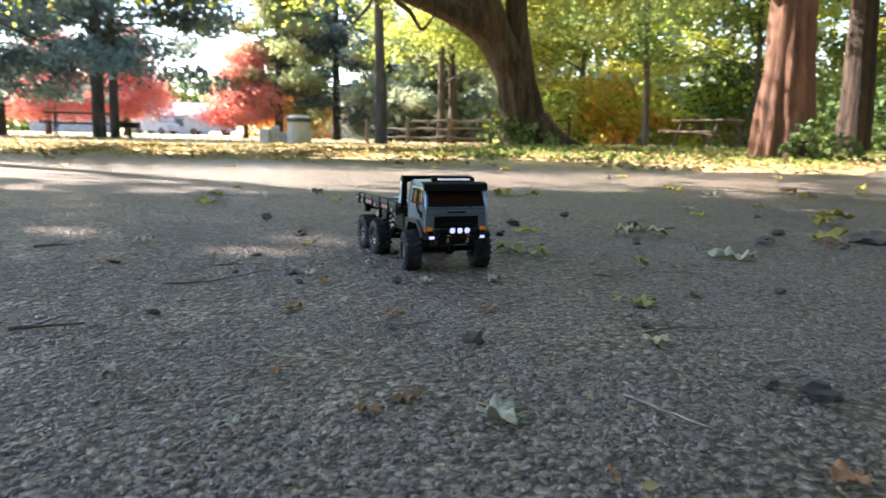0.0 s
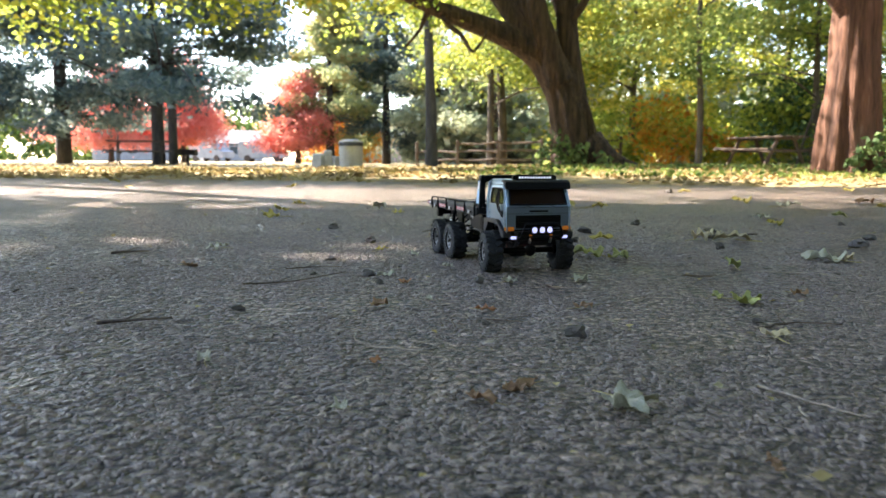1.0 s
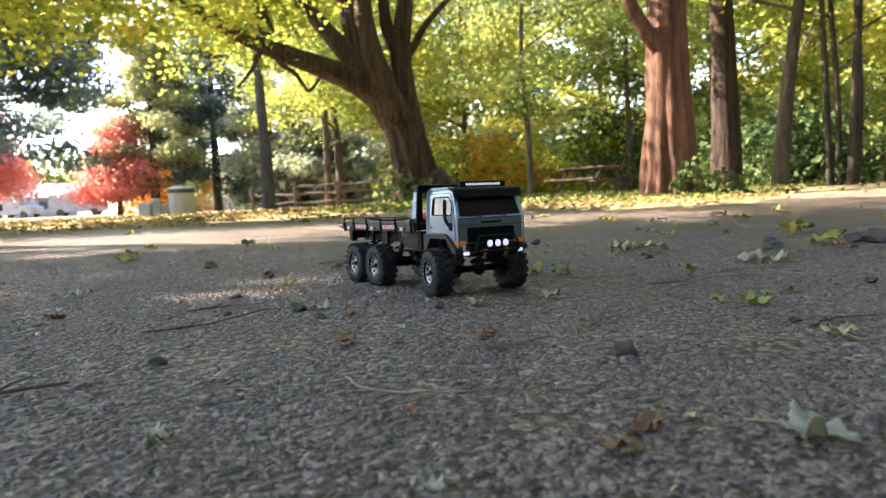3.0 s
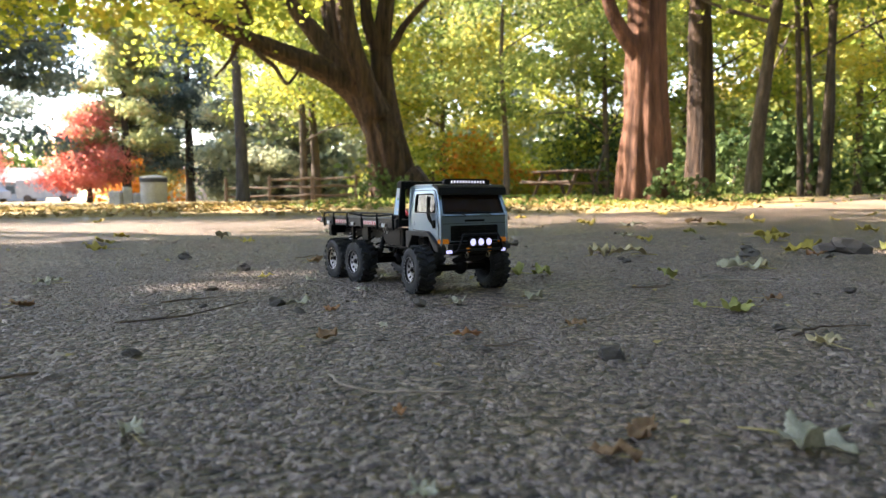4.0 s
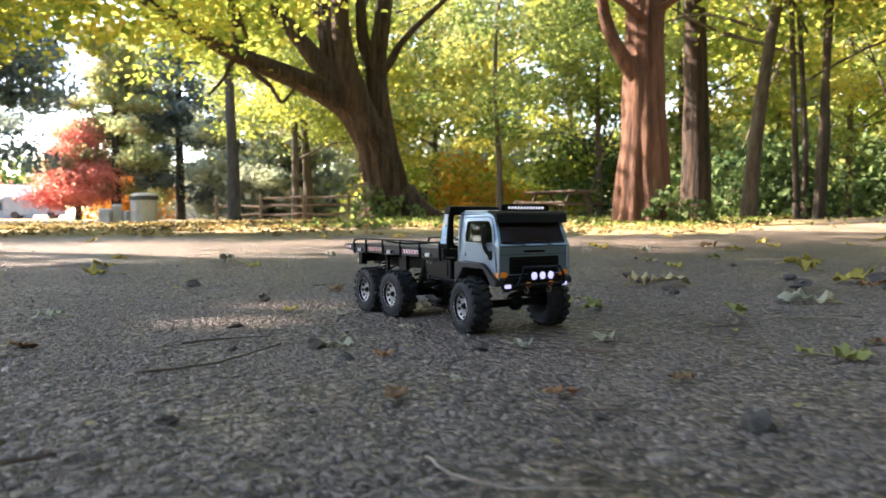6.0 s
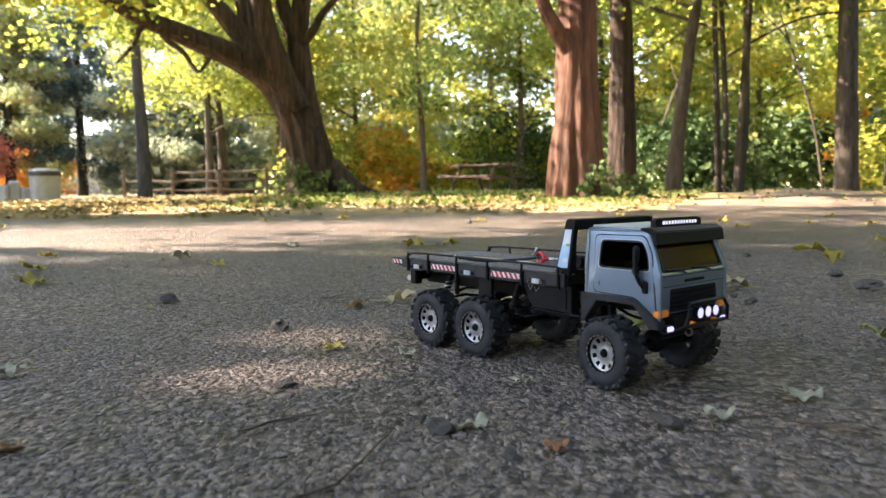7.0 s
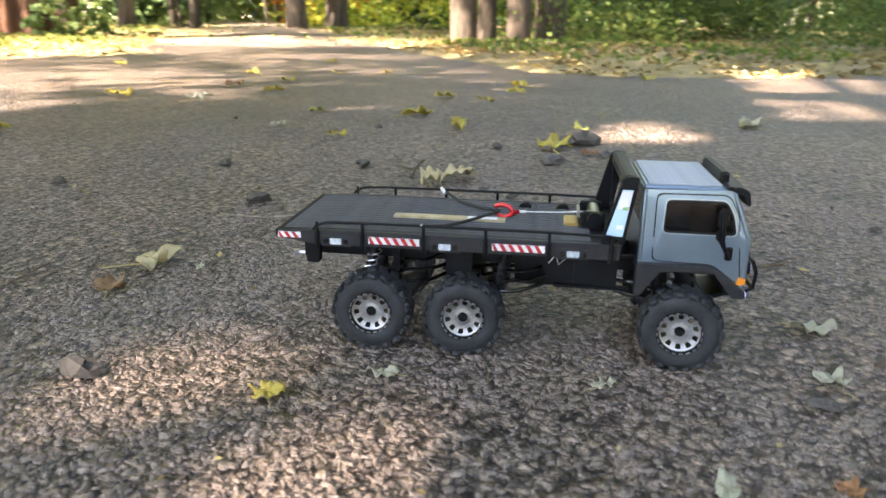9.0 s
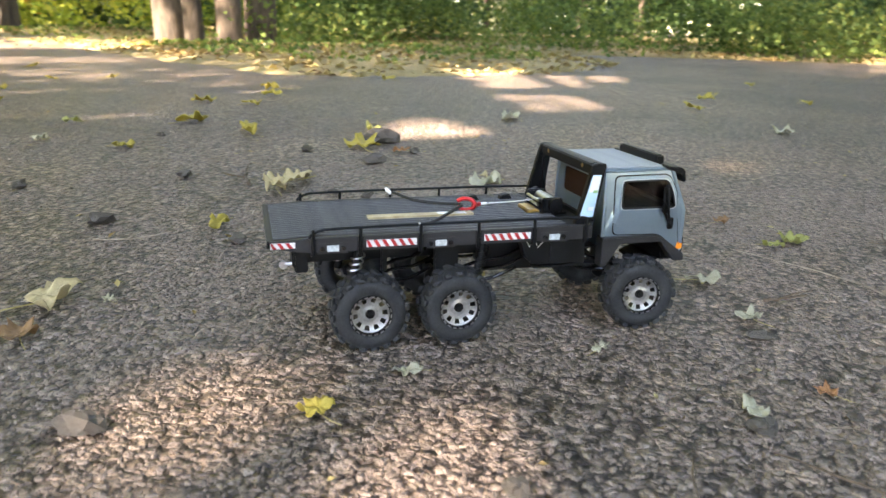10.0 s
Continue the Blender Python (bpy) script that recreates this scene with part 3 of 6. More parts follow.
# ---- dead saplings and fallen boughs ----
for b, d, lean, h in ((16.5, 21.5, 1.6, 4.2), (26.5, 18, 1.8, 4.5), (38.5, 17, -1.2, 4.0), (46.5, 18.5, 1.5, 4.4), (57, 14, -1.0, 3.6)):
    x, y, z = at_bearing(b, d)
    dead = thing("dead_sapling", pose(x, y, z), "bare dead sapling leaning in the undergrowth", "sapling", "dead saplings")
    p = bend([(0, 0, -0.1), (lean * 0.25, 0, h * 0.35), (lean * 0.7, 0.1, h * 0.75), (lean, 0.2, h)], 4)
    shoots = [tube(p, taper(0.035, 0.01, len(p)), 7, 0.2, b)]
    for k in (6, 8, 10):
        q = bend([p[k], p[k] + Vector((0.5 - 0.1 * k, 0.1, 0.35)), p[k] + Vector((1.1 - 0.2 * k, 0.2, 0.55))], 3)
        shoots.append(tube(q, taper(0.02, 0.006, len(q)), 5))
    put_mesh("stem", *joined(shoots), BARK_GREY, dead, smooth=True)

# ---- woods added behind and beside, mostly unseen, to close the lot and dim it ----
first = woodland_tree(pose(*at_bearing(150, 13)), 14, 0.3, BARK_GREY, DARKLEAF, spread=4.6, bare=0.12, label="dark leafy tree added to close the lot", seed=70, leaf_size=0.22, clump=80, per=110, group="trees round the lot")
for i, (b, d) in enumerate(((112, 17), (124, 17), (137, 15), (166, 12.5), (183, 13), (199, 14), (214, 18), (229, 26))):
    copy_thing(first, pose(*at_bearing(b, d, 0.0), 0, 0, i * 47))
thicket(105, 262, 25, 31, 150, 6.0, DARKLEAF, "added_woods_behind", "dark woodland added to close the lot behind", 0.45, 90, 2.2)

# Out-of-view bushes, added to darken the truck's front and the ground there.
thicket(124, 196, 10, 13.5, 170, 5.0, DARKLEAF, "unseen_side_bushes", "unseen tall bushes added to darken the lot's shady side", 0.32, 120, 1.5)
# Out-of-view dark trees, added as a reflection for the cab's side window.
thicket(250, 296, 26, 33, 210, 5, DARKLEAF, "unseen_far_hedge", "unseen dark trees added for the truck window to reflect", 0.5, 130, 1.9)

# ---- dirt path into the wood ----
def dirt_path():
    verts, faces = [], []
    n = 28
    for i in range(n):
        b, d = 36 + 2.5 * math.sin(i * 0.16), 8.6 + i * 0.9
        x, y, _ = at_bearing(b, d)
        sx, sy = math.cos(radians(b)), -math.sin(radians(b))
        w = 1.25 - 0.01 * i
        for k in (-1, -0.5, 0, 0.5, 1):
            q = k * w + 0.12 * noise.noise((i * 0.7, k * 3, 0.0))
            px, py = x + sx * q, y + sy * q
            verts.append((px, py, rise(px, py) + 0.03 - 0.045 * abs(k)))
    for i in range(n - 1):
        for k in range(4):
            a = i * 5 + k
            faces.append((a, a + 1, a + 6, a + 5))
    return tagged(put_mesh("path", verts, faces, DIRT, smooth=True), "bare brown dirt path into the wood", "path", kind="structure")


dirt_path()

# ---- verge litter ----
def litter(name, n, x0, x1, y0, y1, d0, d1, leaf, size, label, lift=0.012, flat=0.75, dense=1.0):
    pts = []
    while len(pts) < n:
        x, y = rnd.uniform(x0, x1), rnd.uniform(y0, y1)
        d = edge_distance(x, y)
        path_gap = abs(math.degrees(math.atan2(x + 0.1, y + 1.0)) - 36) * math.hypot(x, y) < 62 and x > 0
        bare = noise.noise((x * 0.75, y * 0.75, lift * 90)) + 0.5 * noise.noise((x * 2.1, y * 2.1, 4.0))
        if path_gap and rnd.random() > 0.07 or bare < rnd.uniform(-0.6, 0.1):
            continue
        if d0 < d < d1 and rnd.random() < math.exp(-max(d, 0) / dense / 4):
            pts.append((x, y, max(rise(x, y), 0.0) + lift + rnd.uniform(0, 0.03)))
    ob = new(name, leaf_mesh(name, np.array(pts), size, leaf, flat))
    return tagged(ob, label, "leaf litter", kind="stuff")


litter("verge_leaves", 24000, -14, 13, -6, 16, -0.3, 7, LITTER, 0.058, "fallen yellow and brown leaves on the verge", 0.006, 0.93)
litter("verge_weeds", 8000, -1, 14, -9, 16, 0.35, 8, WEEDS, 0.055, "low green weeds on the verge", 0.03, 0.2)
litter("meadow_leaves", 5000, -40, 2, 6, 30, 1.0, 30, LITTER, 0.08, "yellow leaves scattered over dry grass", 0.01, 0.93, 6)


# ---- an unseen tree, added to shade the lot with its overhanging crown ----
def unseen_shade_tree():
    limbs = [([(0, 0, -0.2), (0, 0, 1), (0.2, -0.3, 3.5), (1.6, -1.6, 6), (3.2, -3.6, 7.6)], 0.5, 0.16)]
    limbs += reach((1.0, -1.0, 5.2), [(7.5, -5, 7.4), (1, -5.5, 7.4), (4.5, -10, 8), (8, -9, 7.6), (1.5, -9, 7.8)], 0.2, 0.04)
    limbs += reach((4.6, -6.4, 7.2), [(12, -4.2, 8.2), (7.6, -4.4, 8.0), (15.5, -3.4, 9.0), (10.4, -2.4, 8.3)], 0.09, 0.03)
    crown = np.concatenate([blob_points((5.2, -6.6, 8.0), (5.0, 3.4, 1.6), 270, 0.0), blob_points((4.6, -11.0, 8.0), (5.5, 3.4, 1.8), 130, 0.0), blob_points((11.8, -4.2, 8.4), (3.6, 3.0, 1.5), 30, 0.0), blob_points((7.6, -5.0, 8.1), (3.2, 2.4, 1.4), 66, 0.0), blob_points((9.3, -0.3, 8.2), (2.2, 1.4, 1.0), 10, 0.0), blob_points((10.6, -3.4, 8.3), (3.4, 3.4, 1.3), 60, 0.0), blob_points((15.2, -3.6, 9.0), (3.6, 4.2, 1.4), 60, 0.0)])
    return grow("unseen_shade_tree", pose(-14.2, 7.8, rise(-14.2, 7.8)), "unseen tall tree added to shade the asphalt with its crown", BARK_OAK, limbs, crown, GREEN, 0.17, 130, 0.95, 12, 0.1, open_to_sun=True)


unseen_shade_tree()


def unseen_canopy_tree():
    """A broad unseen tree behind the camera's way, added so its dense crown blocks sky light."""
    limbs = [([(0, 0, -0.2), (0, 0, 1.2), (-0.2, 0.2, 3.5), (-0.6, 0.8, 6.0), (-1.0, 1.6, 9.5)], 0.45, 0.15)]
    limbs += reach((-0.3, 0.4, 4.6), [(-6, 5, 7.4), (-1, 6.5, 7.6), (3, 4, 7.8), (-6.5, -1, 7.6), (2, -4, 7.8), (-3, -4.5, 7.6)], 0.2, 0.04, seed=5)
    crown = np.concatenate([blob_points((-2.2, 2.6, 8.6), (5.6, 5.2, 1.7), 190, 0.0), blob_points((1.5, -1.0, 8.8), (4.0, 4.0, 1.6), 60, 0.0)])
    return grow("unseen_canopy_tree", pose(6.4, -6.6, 0), "unseen dense tree added to block sky light over the lot", BARK_GREY, limbs, crown, DARKLEAF, 0.24, 110, 1.15, 12, 0.1)


unseen_canopy_tree()


# ---- the model truck: x ahead, y to its left, z up from the asphalt ----
TRUCK = pose(0, 0, 0, 0, 0, -62)
PAINT = surface("grey_blue_satin_paint", (0.19, 0.27, 0.345), (0.225, 0.31, 0.39), 25, 0.3, metal=0.8, bump=0.02, fine=900, depth=0.0005, coat=0.25)
BLACK = surface("black_moulded_plastic", (0.003, 0.0034, 0.0042), (0.0075, 0.0083, 0.01), 40, 0.42, bump=0.12, fine=700, depth=0.0006, wear=(0.024, 0.0255, 0.0275), gloss=0.17)
PANEL = surface("charcoal_bed_panel", (0.014, 0.0148, 0.017), (0.026, 0.027, 0.03), 50, 0.4, bump=0.1, fine=600, depth=0.0005, wear=(0.05, 0.05, 0.052), gloss=0.35)
DECK = surface("dark_ribbed_deck", (0.006, 0.006, 0.0065), (0.013, 0.013, 0.0135), 30, 0.5, bump=0.1, fine=500, depth=0.0006, wear=(0.03, 0.029, 0.028), gloss=0.2)
RUBBER = surface("dusty_tyre_rubber", (0.014, 0.0152, 0.0175), (0.036, 0.039, 0.043), 60, 0.65, bump=0.2, fine=500, depth=0.0008, wear=(0.05, 0.047, 0.043), gloss=0.25)
ALLOY = surface("silver_alloy", (0.24, 0.24, 0.245), (0.42, 0.42, 0.42), 90, 0.42, metal=0.75, bump=0.05, fine=600, depth=0.0004)
TUBING = surface("gloss_black_tubing", (0.004, 0.004, 0.0045), (0.009, 0.009, 0.0095), 60, 0.2, bump=0.03, fine=500, depth=0.0004, coat=0.6)
# Paler than PAINT: the glint of a bevel is put into this colour.
EDGE_GLINT = surface("painted_edge_glint", (0.34, 0.4, 0.45), (0.46, 0.52, 0.57), 60, 0.3, metal=0.3, bump=0.02, fine=600, depth=0.0004)
CLEARLAMP = surface("clear_marker_lens", (0.3, 0.34, 0.36), (0.62, 0.68, 0.7), 300, 0.25, bump=0.2, fine=900, depth=0.0004, coat=0.4)
STEEL = surface("bright_steel", (0.4, 0.4, 0.41), (0.65, 0.65, 0.66), 60, 0.28, metal=1.0, bump=0.05, fine=500, depth=0.0004)
GLASS = plain("tinted_pane", (0.026, 0.013, 0.008), 0.05, ior=1.15)
SIDEGLASS = plain("tinted_side_pane", (0.36, 0.29, 0.21), 0.03, trans=1.0, ior=1.3)
REDPAINT = plain("red_anodised", (0.55, 0.012, 0.018), 0.35, metal=0.3, coat=0.4)
WHITE = surface("white_film", (0.62, 0.62, 0.62), (0.78, 0.78, 0.78), 80, 0.45, bump=0)
REDFILM = surface("red_film", (0.42, 0.015, 0.02), (0.55, 0.03, 0.035), 80, 0.4, bump=0)
AMBER = plain("amber_lens", (0.6, 0.2, 0.02), 0.25, coat=0.5, glow=0.02)
LED = plain("lit_led", (0.72, 0.82, 1.0), 0.2, glow=0.11)
LAMP = plain("lit_lamp", (0.46, 0.52, 1.0), 0.2, glow=0.13)
TAN = surface("worn_tan_strip", (0.3, 0.22, 0.11), (0.5, 0.41, 0.26), 60, 0.55, bump=0.05, fine=300, depth=0.0005, wear=(0.75, 0.72, 0.65))
SKYBLUE = plain("pale_blue_film", (0.42, 0.62, 0.78), 0.4)
GREENFILM = plain("green_film", (0.25, 0.45, 0.2), 0.45)
CORD = surface("black_cord", (0.012, 0.012, 0.012), (0.03, 0.03, 0.03), 200, 0.9, bump=0.4, fine=1500, depth=0.0006)
BRASS = plain("brass", (0.45, 0.31, 0.12), 0.35, metal=0.9)


def box(bm, lo, hi, bevel=0.0012, seg=2):
    r = bmesh.ops.create_cube(bm, size=1, matrix=Matrix.Translation([(a + b) / 2 for a, b in zip(lo, hi)]) @ Matrix.Diagonal([*(b - a for a, b in zip(lo, hi)), 1]))
    if bevel:
        edges = list({e for v in r["verts"] for e in v.link_edges})
        bmesh.ops.bevel(bm, geom=edges, offset=bevel, segments=seg, affect="EDGES")
    return bm


def boxes(*pairs, bevel=0.0012):
    bm = bmesh.new()
    for lo, hi in pairs:
        box(bm, lo, hi, bevel)
    return bm


def rod(bm, points, r, sides=8, smooth_steps=0):
    pts = bend(points, smooth_steps) if smooth_steps else [Vector(p) for p in points]
    v, f = tube(pts, [r] * len(pts), sides)
    vs = [bm.verts.new(p) for p in v]
    for face in f:
        bm.faces.new([vs[i] for i in face])
    return bm


def rods(*lines, r=0.0016, sides=8, steps=0):
    bm = bmesh.new()
    for pts in lines:
        rod(bm, pts, r, sides, steps)
    return bm


def prism(outline, y0, y1, bevel=0.001):
    """An outline in x, z drawn out from y0 to y1."""
    bm = bmesh.new()
    a = [bm.verts.new((x, y0, z)) for x, z in outline]
    b = [bm.verts.new((x, y1, z)) for x, z in outline]
    n = len(outline)
    bm.faces.new(a)
    bm.faces.new(b[::-1])
    for i in range(n):
        bm.faces.new((a[i], b[i], b[(i + 1) % n], a[(i + 1) % n]))
    bmesh.ops.recalc_face_normals(bm, faces=bm.faces[:])
    if bevel:
        bmesh.ops.bevel(bm, geom=bm.edges[:], offset=bevel, segments=2, affect="EDGES")
    return bm


def rounded(poly, r, n=4):
    out = []
    for i, p in enumerate(poly):
        p = Vector(p)
        a, b = (Vector(poly[i - 1]) - p), (Vector(poly[(i + 1) % len(poly)]) - p)
        ra = min(r, a.length * 0.45, b.length * 0.45)
        s, e = p + a.normalized() * ra, p + b.normalized() * ra
        for k in range(n + 1):
            t = k / n
            out.append(s * (1 - t) ** 2 + p * (2 * t * (1 - t)) + e * t * t)
    return out


def ring_panel(bm, outer, hole, place, thick, r_out=0.004, r_in=0.005):
    """A panel with a hole in it; place(u, v, w) sets it in space, w into the panel."""
    loops = []
    for poly, r in ((outer, r_out), (hole, r_in)):
        pts = rounded(poly, r)
        loops.append([[bm.verts.new(place(p.x, p.y, w)) for p in pts] for w in (0, thick)])
    n = len(loops[0][0])
    for i in range(n):
        j = (i + 1) % n
        (o0, o1), (h0, h1) = loops
        bm.faces.new((o0[i], o0[j], h0[j], h0[i]))
        bm.faces.new((o1[i], h1[i], h1[j], o1[j]))
        bm.faces.new((o0[i], o1[i], o1[j], o0[j]))
        bm.faces.new((h0[i], h0[j], h1[j], h1[i]))
    return bm


def pane(outline, place, thick=0.0012, r=0.005):
    bm = bmesh.new()
    pts = rounded(outline, r)
    a = [bm.verts.new(place(p.x, p.y, 0)) for p in pts]
    b = [bm.verts.new(place(p.x, p.y, thick)) for p in pts]
    bm.faces.new(a)
    bm.faces.new(b[::-1])
    for i in range(len(a)):
        bm.faces.new((a[i], b[i], b[(i + 1) % len(a)], a[(i + 1) % len(a)]))
    bmesh.ops.recalc_face_normals(bm, faces=bm.faces[:])
    return bm


def lathe(profile, n=40, axis="y"):
    """A profile of (radius, along) turned about the y axis."""
    bm = bmesh.new()
    rings = [[bm.verts.new((r * math.cos(2 * math.pi * k / n), y, r * math.sin(2 * math.pi * k / n))) for k in range(n)] for r, y in profile]
    for a, b in zip(rings, rings[1:]):
        for k in range(n):
            bm.faces.new((a[k], a[(k + 1) % n], b[(k + 1) % n], b[k]))
    bmesh.ops.recalc_face_normals(bm, faces=bm.faces[:])
    return bm


def disc(bm, centre, r, thick, axis, n=20):
    """A flat round block along an axis ('x', 'y' or 'z')."""
    turn = {"x": Matrix.Rotation(math.pi / 2, 4, "Y"), "y": Matrix.Rotation(math.pi / 2, 4, "X"), "z": Matrix.Identity(4)}[axis]
    bmesh.ops.create_cone(bm, cap_ends=True, segments=n, radius1=r, radius2=r, depth=thick, matrix=Matrix.Translation(centre) @ turn)
    return bm


truck = thing("model_truck", TRUCK, "grey-blue six-wheeled model flatbed truck with lit lamps, on asphalt", "model truck")


def make_wheel():
    """A wheel whose outer face looks to -y; its middle at the origin."""
    bm = bmesh.new()
    disc(bm, (0, 0.004, 0), 0.009, 0.022, "y", 16)
    wheel = part("wheel", bm, BLACK, truck)
    tyre = lathe([(0.0187, -0.0128), (0.0215, -0.0152), (0.0255, -0.0162), (0.0300, -0.0158), (0.0340, -0.0142), (0.0360, -0.0095), (0.0364, 0), (0.0360, 0.0095), (0.0340, 0.0142), (0.030, 0.0158), (0.0255, 0.0162), (0.0215, 0.0140), (0.0178, 0.010), (0.0178, -0.010), (0.0187, -0.0128)], 48)
    tyre_ob = part("tyre", tyre, RUBBER, wheel, "dusty black lugged tyre", smooth=True)
    lugs = bmesh.new()
    n = 19
    for k in range(n):
        for s, off in ((-1, 0), (1, 0.5)):
            a = 2 * math.pi * (k + off) / n
            m = Matrix.Rotation(-a, 4, "Y")
            r = bmesh.ops.create_cube(lugs, size=1, matrix=m @ Matrix.Translation((0.0365, s * 0.0078, 0)) @ Matrix.Rotation(s * 0.42, 4, "X") @ Matrix.Diagonal((0.0044, 0.0130, 0.0068, 1)))
            bmesh.ops.bevel(lugs, geom=list({e for v in r["verts"] for e in v.link_edges}), offset=0.0007, segments=1, affect="EDGES")
            r = bmesh.ops.create_cube(lugs, size=1, matrix=m @ Matrix.Translation((0.0352, s * 0.0134, 0)) @ Matrix.Rotation(s * 0.6, 4, "Z") @ Matrix.Diagonal((0.0058, 0.0030, 0.0062, 1)))
            bmesh.ops.bevel(lugs, geom=list({e for v in r["verts"] for e in v.link_edges}), offset=0.0006, segments=1, affect="EDGES")
    part("tread", lugs, RUBBER, wheel)
    # the rim: a dished disc with ten oval holes
    rim = bmesh.new()
    holes, per = 10, 8
    N = holes * per
    def ring(r, y):
        return [rim.verts.new((1.07 * r * math.cos(2 * math.pi * k / N), y, 1.07 * r * math.sin(2 * math.pi * k / N))) for k in range(N)]
    lip1, out, inn, hub = ring(0.0190, -0.0140), ring(0.0174, -0.0116), ring(0.0078, -0.0088), ring(0.0045, -0.0094)
    mids = [ring(0.0158, -0.0108), ring(0.0138, -0.0098), ring(0.0114, -0.0092)]
    back = ring(0.0174, 0.010)
    bands = [(lip1, out), (out, mids[0]), (mids[0], mids[1]), (mids[1], mids[2]), (mids[2], inn), (inn, hub), (out, back)]
    for i, (a, b) in enumerate(bands):
        for k in range(N):
            if i in (2, 3) and k % per not in (0, 1, 6, 7):
                continue
            rim.faces.new((a[k], a[(k + 1) % N], b[(k + 1) % N], b[k]))
    rim_ob = part("rim", rim, ALLOY, wheel, "silver ten-hole rim")
    so = rim_ob.modifiers.new("thickness", "SOLIDIFY")
    so.thickness, so.offset = 0.0009, 0
    part("bead_ring", lathe([(0.0188, -0.0140), (0.0190, -0.0156), (0.0204, -0.0156), (0.0208, -0.0130), (0.0188, -0.0128), (0.0188, -0.0140)], 40), BLACK, wheel)
    clips = bmesh.new()
    for k in range(20):
        m = Matrix.Rotation(-2 * math.pi * (k + 0.5) / 20, 4, "Y")
        bmesh.ops.create_cube(clips, size=1, matrix=m @ Matrix.Translation((0.0197, -0.0157, 0)) @ Matrix.Diagonal((0.0008, 0.0008, 0.0038, 1)))
    part("bead_clips", clips, STEEL, wheel, "bright steel clips round the bead ring")
    cap = bmesh.new()
    disc(cap, (0, -0.0100, 0), 0.0042, 0.0036, "y", 6)
    disc(cap, (0, -0.0122, 0), 0.0022, 0.003, "y", 12)
    part("hub_nut", cap, BLACK, wheel)
    return wheel


first_wheel = make_wheel()
AXLES = (("front", 0.146), ("middle", -0.055), ("rear", -0.144))
spot = 0
for _, x in AXLES:
    for side in (-1, 1):
        m = Matrix.Translation((x, side * 0.0712, 0.0385)) @ Matrix.Rotation(-0.14 if x > 0 else 0, 4, "Z") @ Matrix.Rotation(0 if side < 0 else math.pi, 4, "Z") @ Matrix.Rotation(0.37 * spot, 4, "Y")
        w = first_wheel if spot == 0 else copy_thing(first_wheel, m)
        if spot == 0:
            w.matrix_basis = m
        spot += 1

# chassis, axles, links
part("chassis_rail", boxes(((-0.215, 0.022, 0.078), (0.195, 0.03, 0.092))), BLACK, truck)
part("chassis_rail", boxes(((-0.215, -0.03, 0.078), (0.195, -0.022, 0.092))), BLACK, truck)
part("gearbox", boxes(((-0.01, -0.022, 0.055), (0.05, 0.022, 0.088)), ((0.05, -0.014, 0.06), (0.09, 0.014, 0.085))), BLACK, truck)
for _, x in AXLES:
    bm = rods([(x, -0.055, 0.0385), (x, 0.055, 0.0385)], r=0.0055, sides=12)
    bmesh.ops.create_uvsphere(bm, u_segments=14, v_segments=10, radius=0.0135, matrix=Matrix.Translation((x, 0.008, 0.04)) @ Matrix.Diagonal((1.1, 0.8, 1, 1)))
    part("axle", bm, BLACK, truck, smooth=True)
for s in (-1, 1):
    for a, b, z in ((-0.06, 0.02, 0.046), (-0.05, 0.03, 0.058), (-0.135, -0.075, 0.052), (-0.14, -0.07, 0.064), (-0.128, -0.078, 0.074), (-0.045, 0.028, 0.068), (0.14, 0.075, 0.05), (0.12, 0.07, 0.064)):
        y0 = s * 0.045
        part("link_rod", rods([(a, y0, z), ((a * 2 + b) / 3, y0 * 0.96, z + 0.006), ((a + 2 * b) / 3, y0 * 0.88, z + 0.007), (b, y0 * 0.8, z + 0.016)], r=0.0019, steps=3), TUBING, truck)
    for x in (-0.16, -0.03, 0.13):
        lean = 0.012 if x < 0 else -0.01
        part("shock_body", rods([(x, s * 0.047, 0.046), (x + lean, s * 0.04, 0.094)], r=0.0042, sides=12), BLACK, truck)
        coil = [(x + lean * t + 0.0062 * math.cos(t * 40), s * (0.047 - 0.007 * t) + 0.0062 * math.sin(t * 40), 0.052 + 0.036 * t) for t in [i / 70 for i in range(71)]]
        part("spring", rods(coil, r=0.0009, sides=5), STEEL if x < -0.1 else BLACK, truck)
    part("mudguard_bracket", boxes(((-0.128, s * 0.05 - 0.003, 0.07), (-0.122, s * 0.05 + 0.003, 0.1))), BLACK, truck)
    part("mudflap", boxes(((-0.075, s * 0.055 - 0.003, 0.066), (-0.05, s * 0.055 + 0.003, 0.1))), BLACK, truck)
    # side boxes under the bed
    part("side_box", prism([(0.012, 0.1015), (0.020, 0.080), (0.028, 0.073), (0.086, 0.071), (0.086, 0.1015)], s * 0.052, s * 0.064), BLACK, truck)
    part("box_lid", boxes(((0.046, min(s * 0.0636, s * 0.0652), 0.075), (0.079, max(s * 0.0636, s * 0.0652), 0.098)), bevel=0.0005), BLACK, truck)
    part("side_step", boxes(((0.028, min(s * 0.054, s * 0.066), 0.0688), (0.098, max(s * 0.054, s * 0.066), 0.0708))), BLACK, truck)
    marks = rods([(0.020, s * 0.0645, 0.098), (0.023, s * 0.0645, 0.092), (0.027, s * 0.0645, 0.098)], [(0.030, s * 0.0645, 0.097), (0.032, s * 0.0645, 0.091), (0.038, s * 0.0645, 0.097)], r=0.0004, sides=4)
    part("white_mark", marks, WHITE, truck)
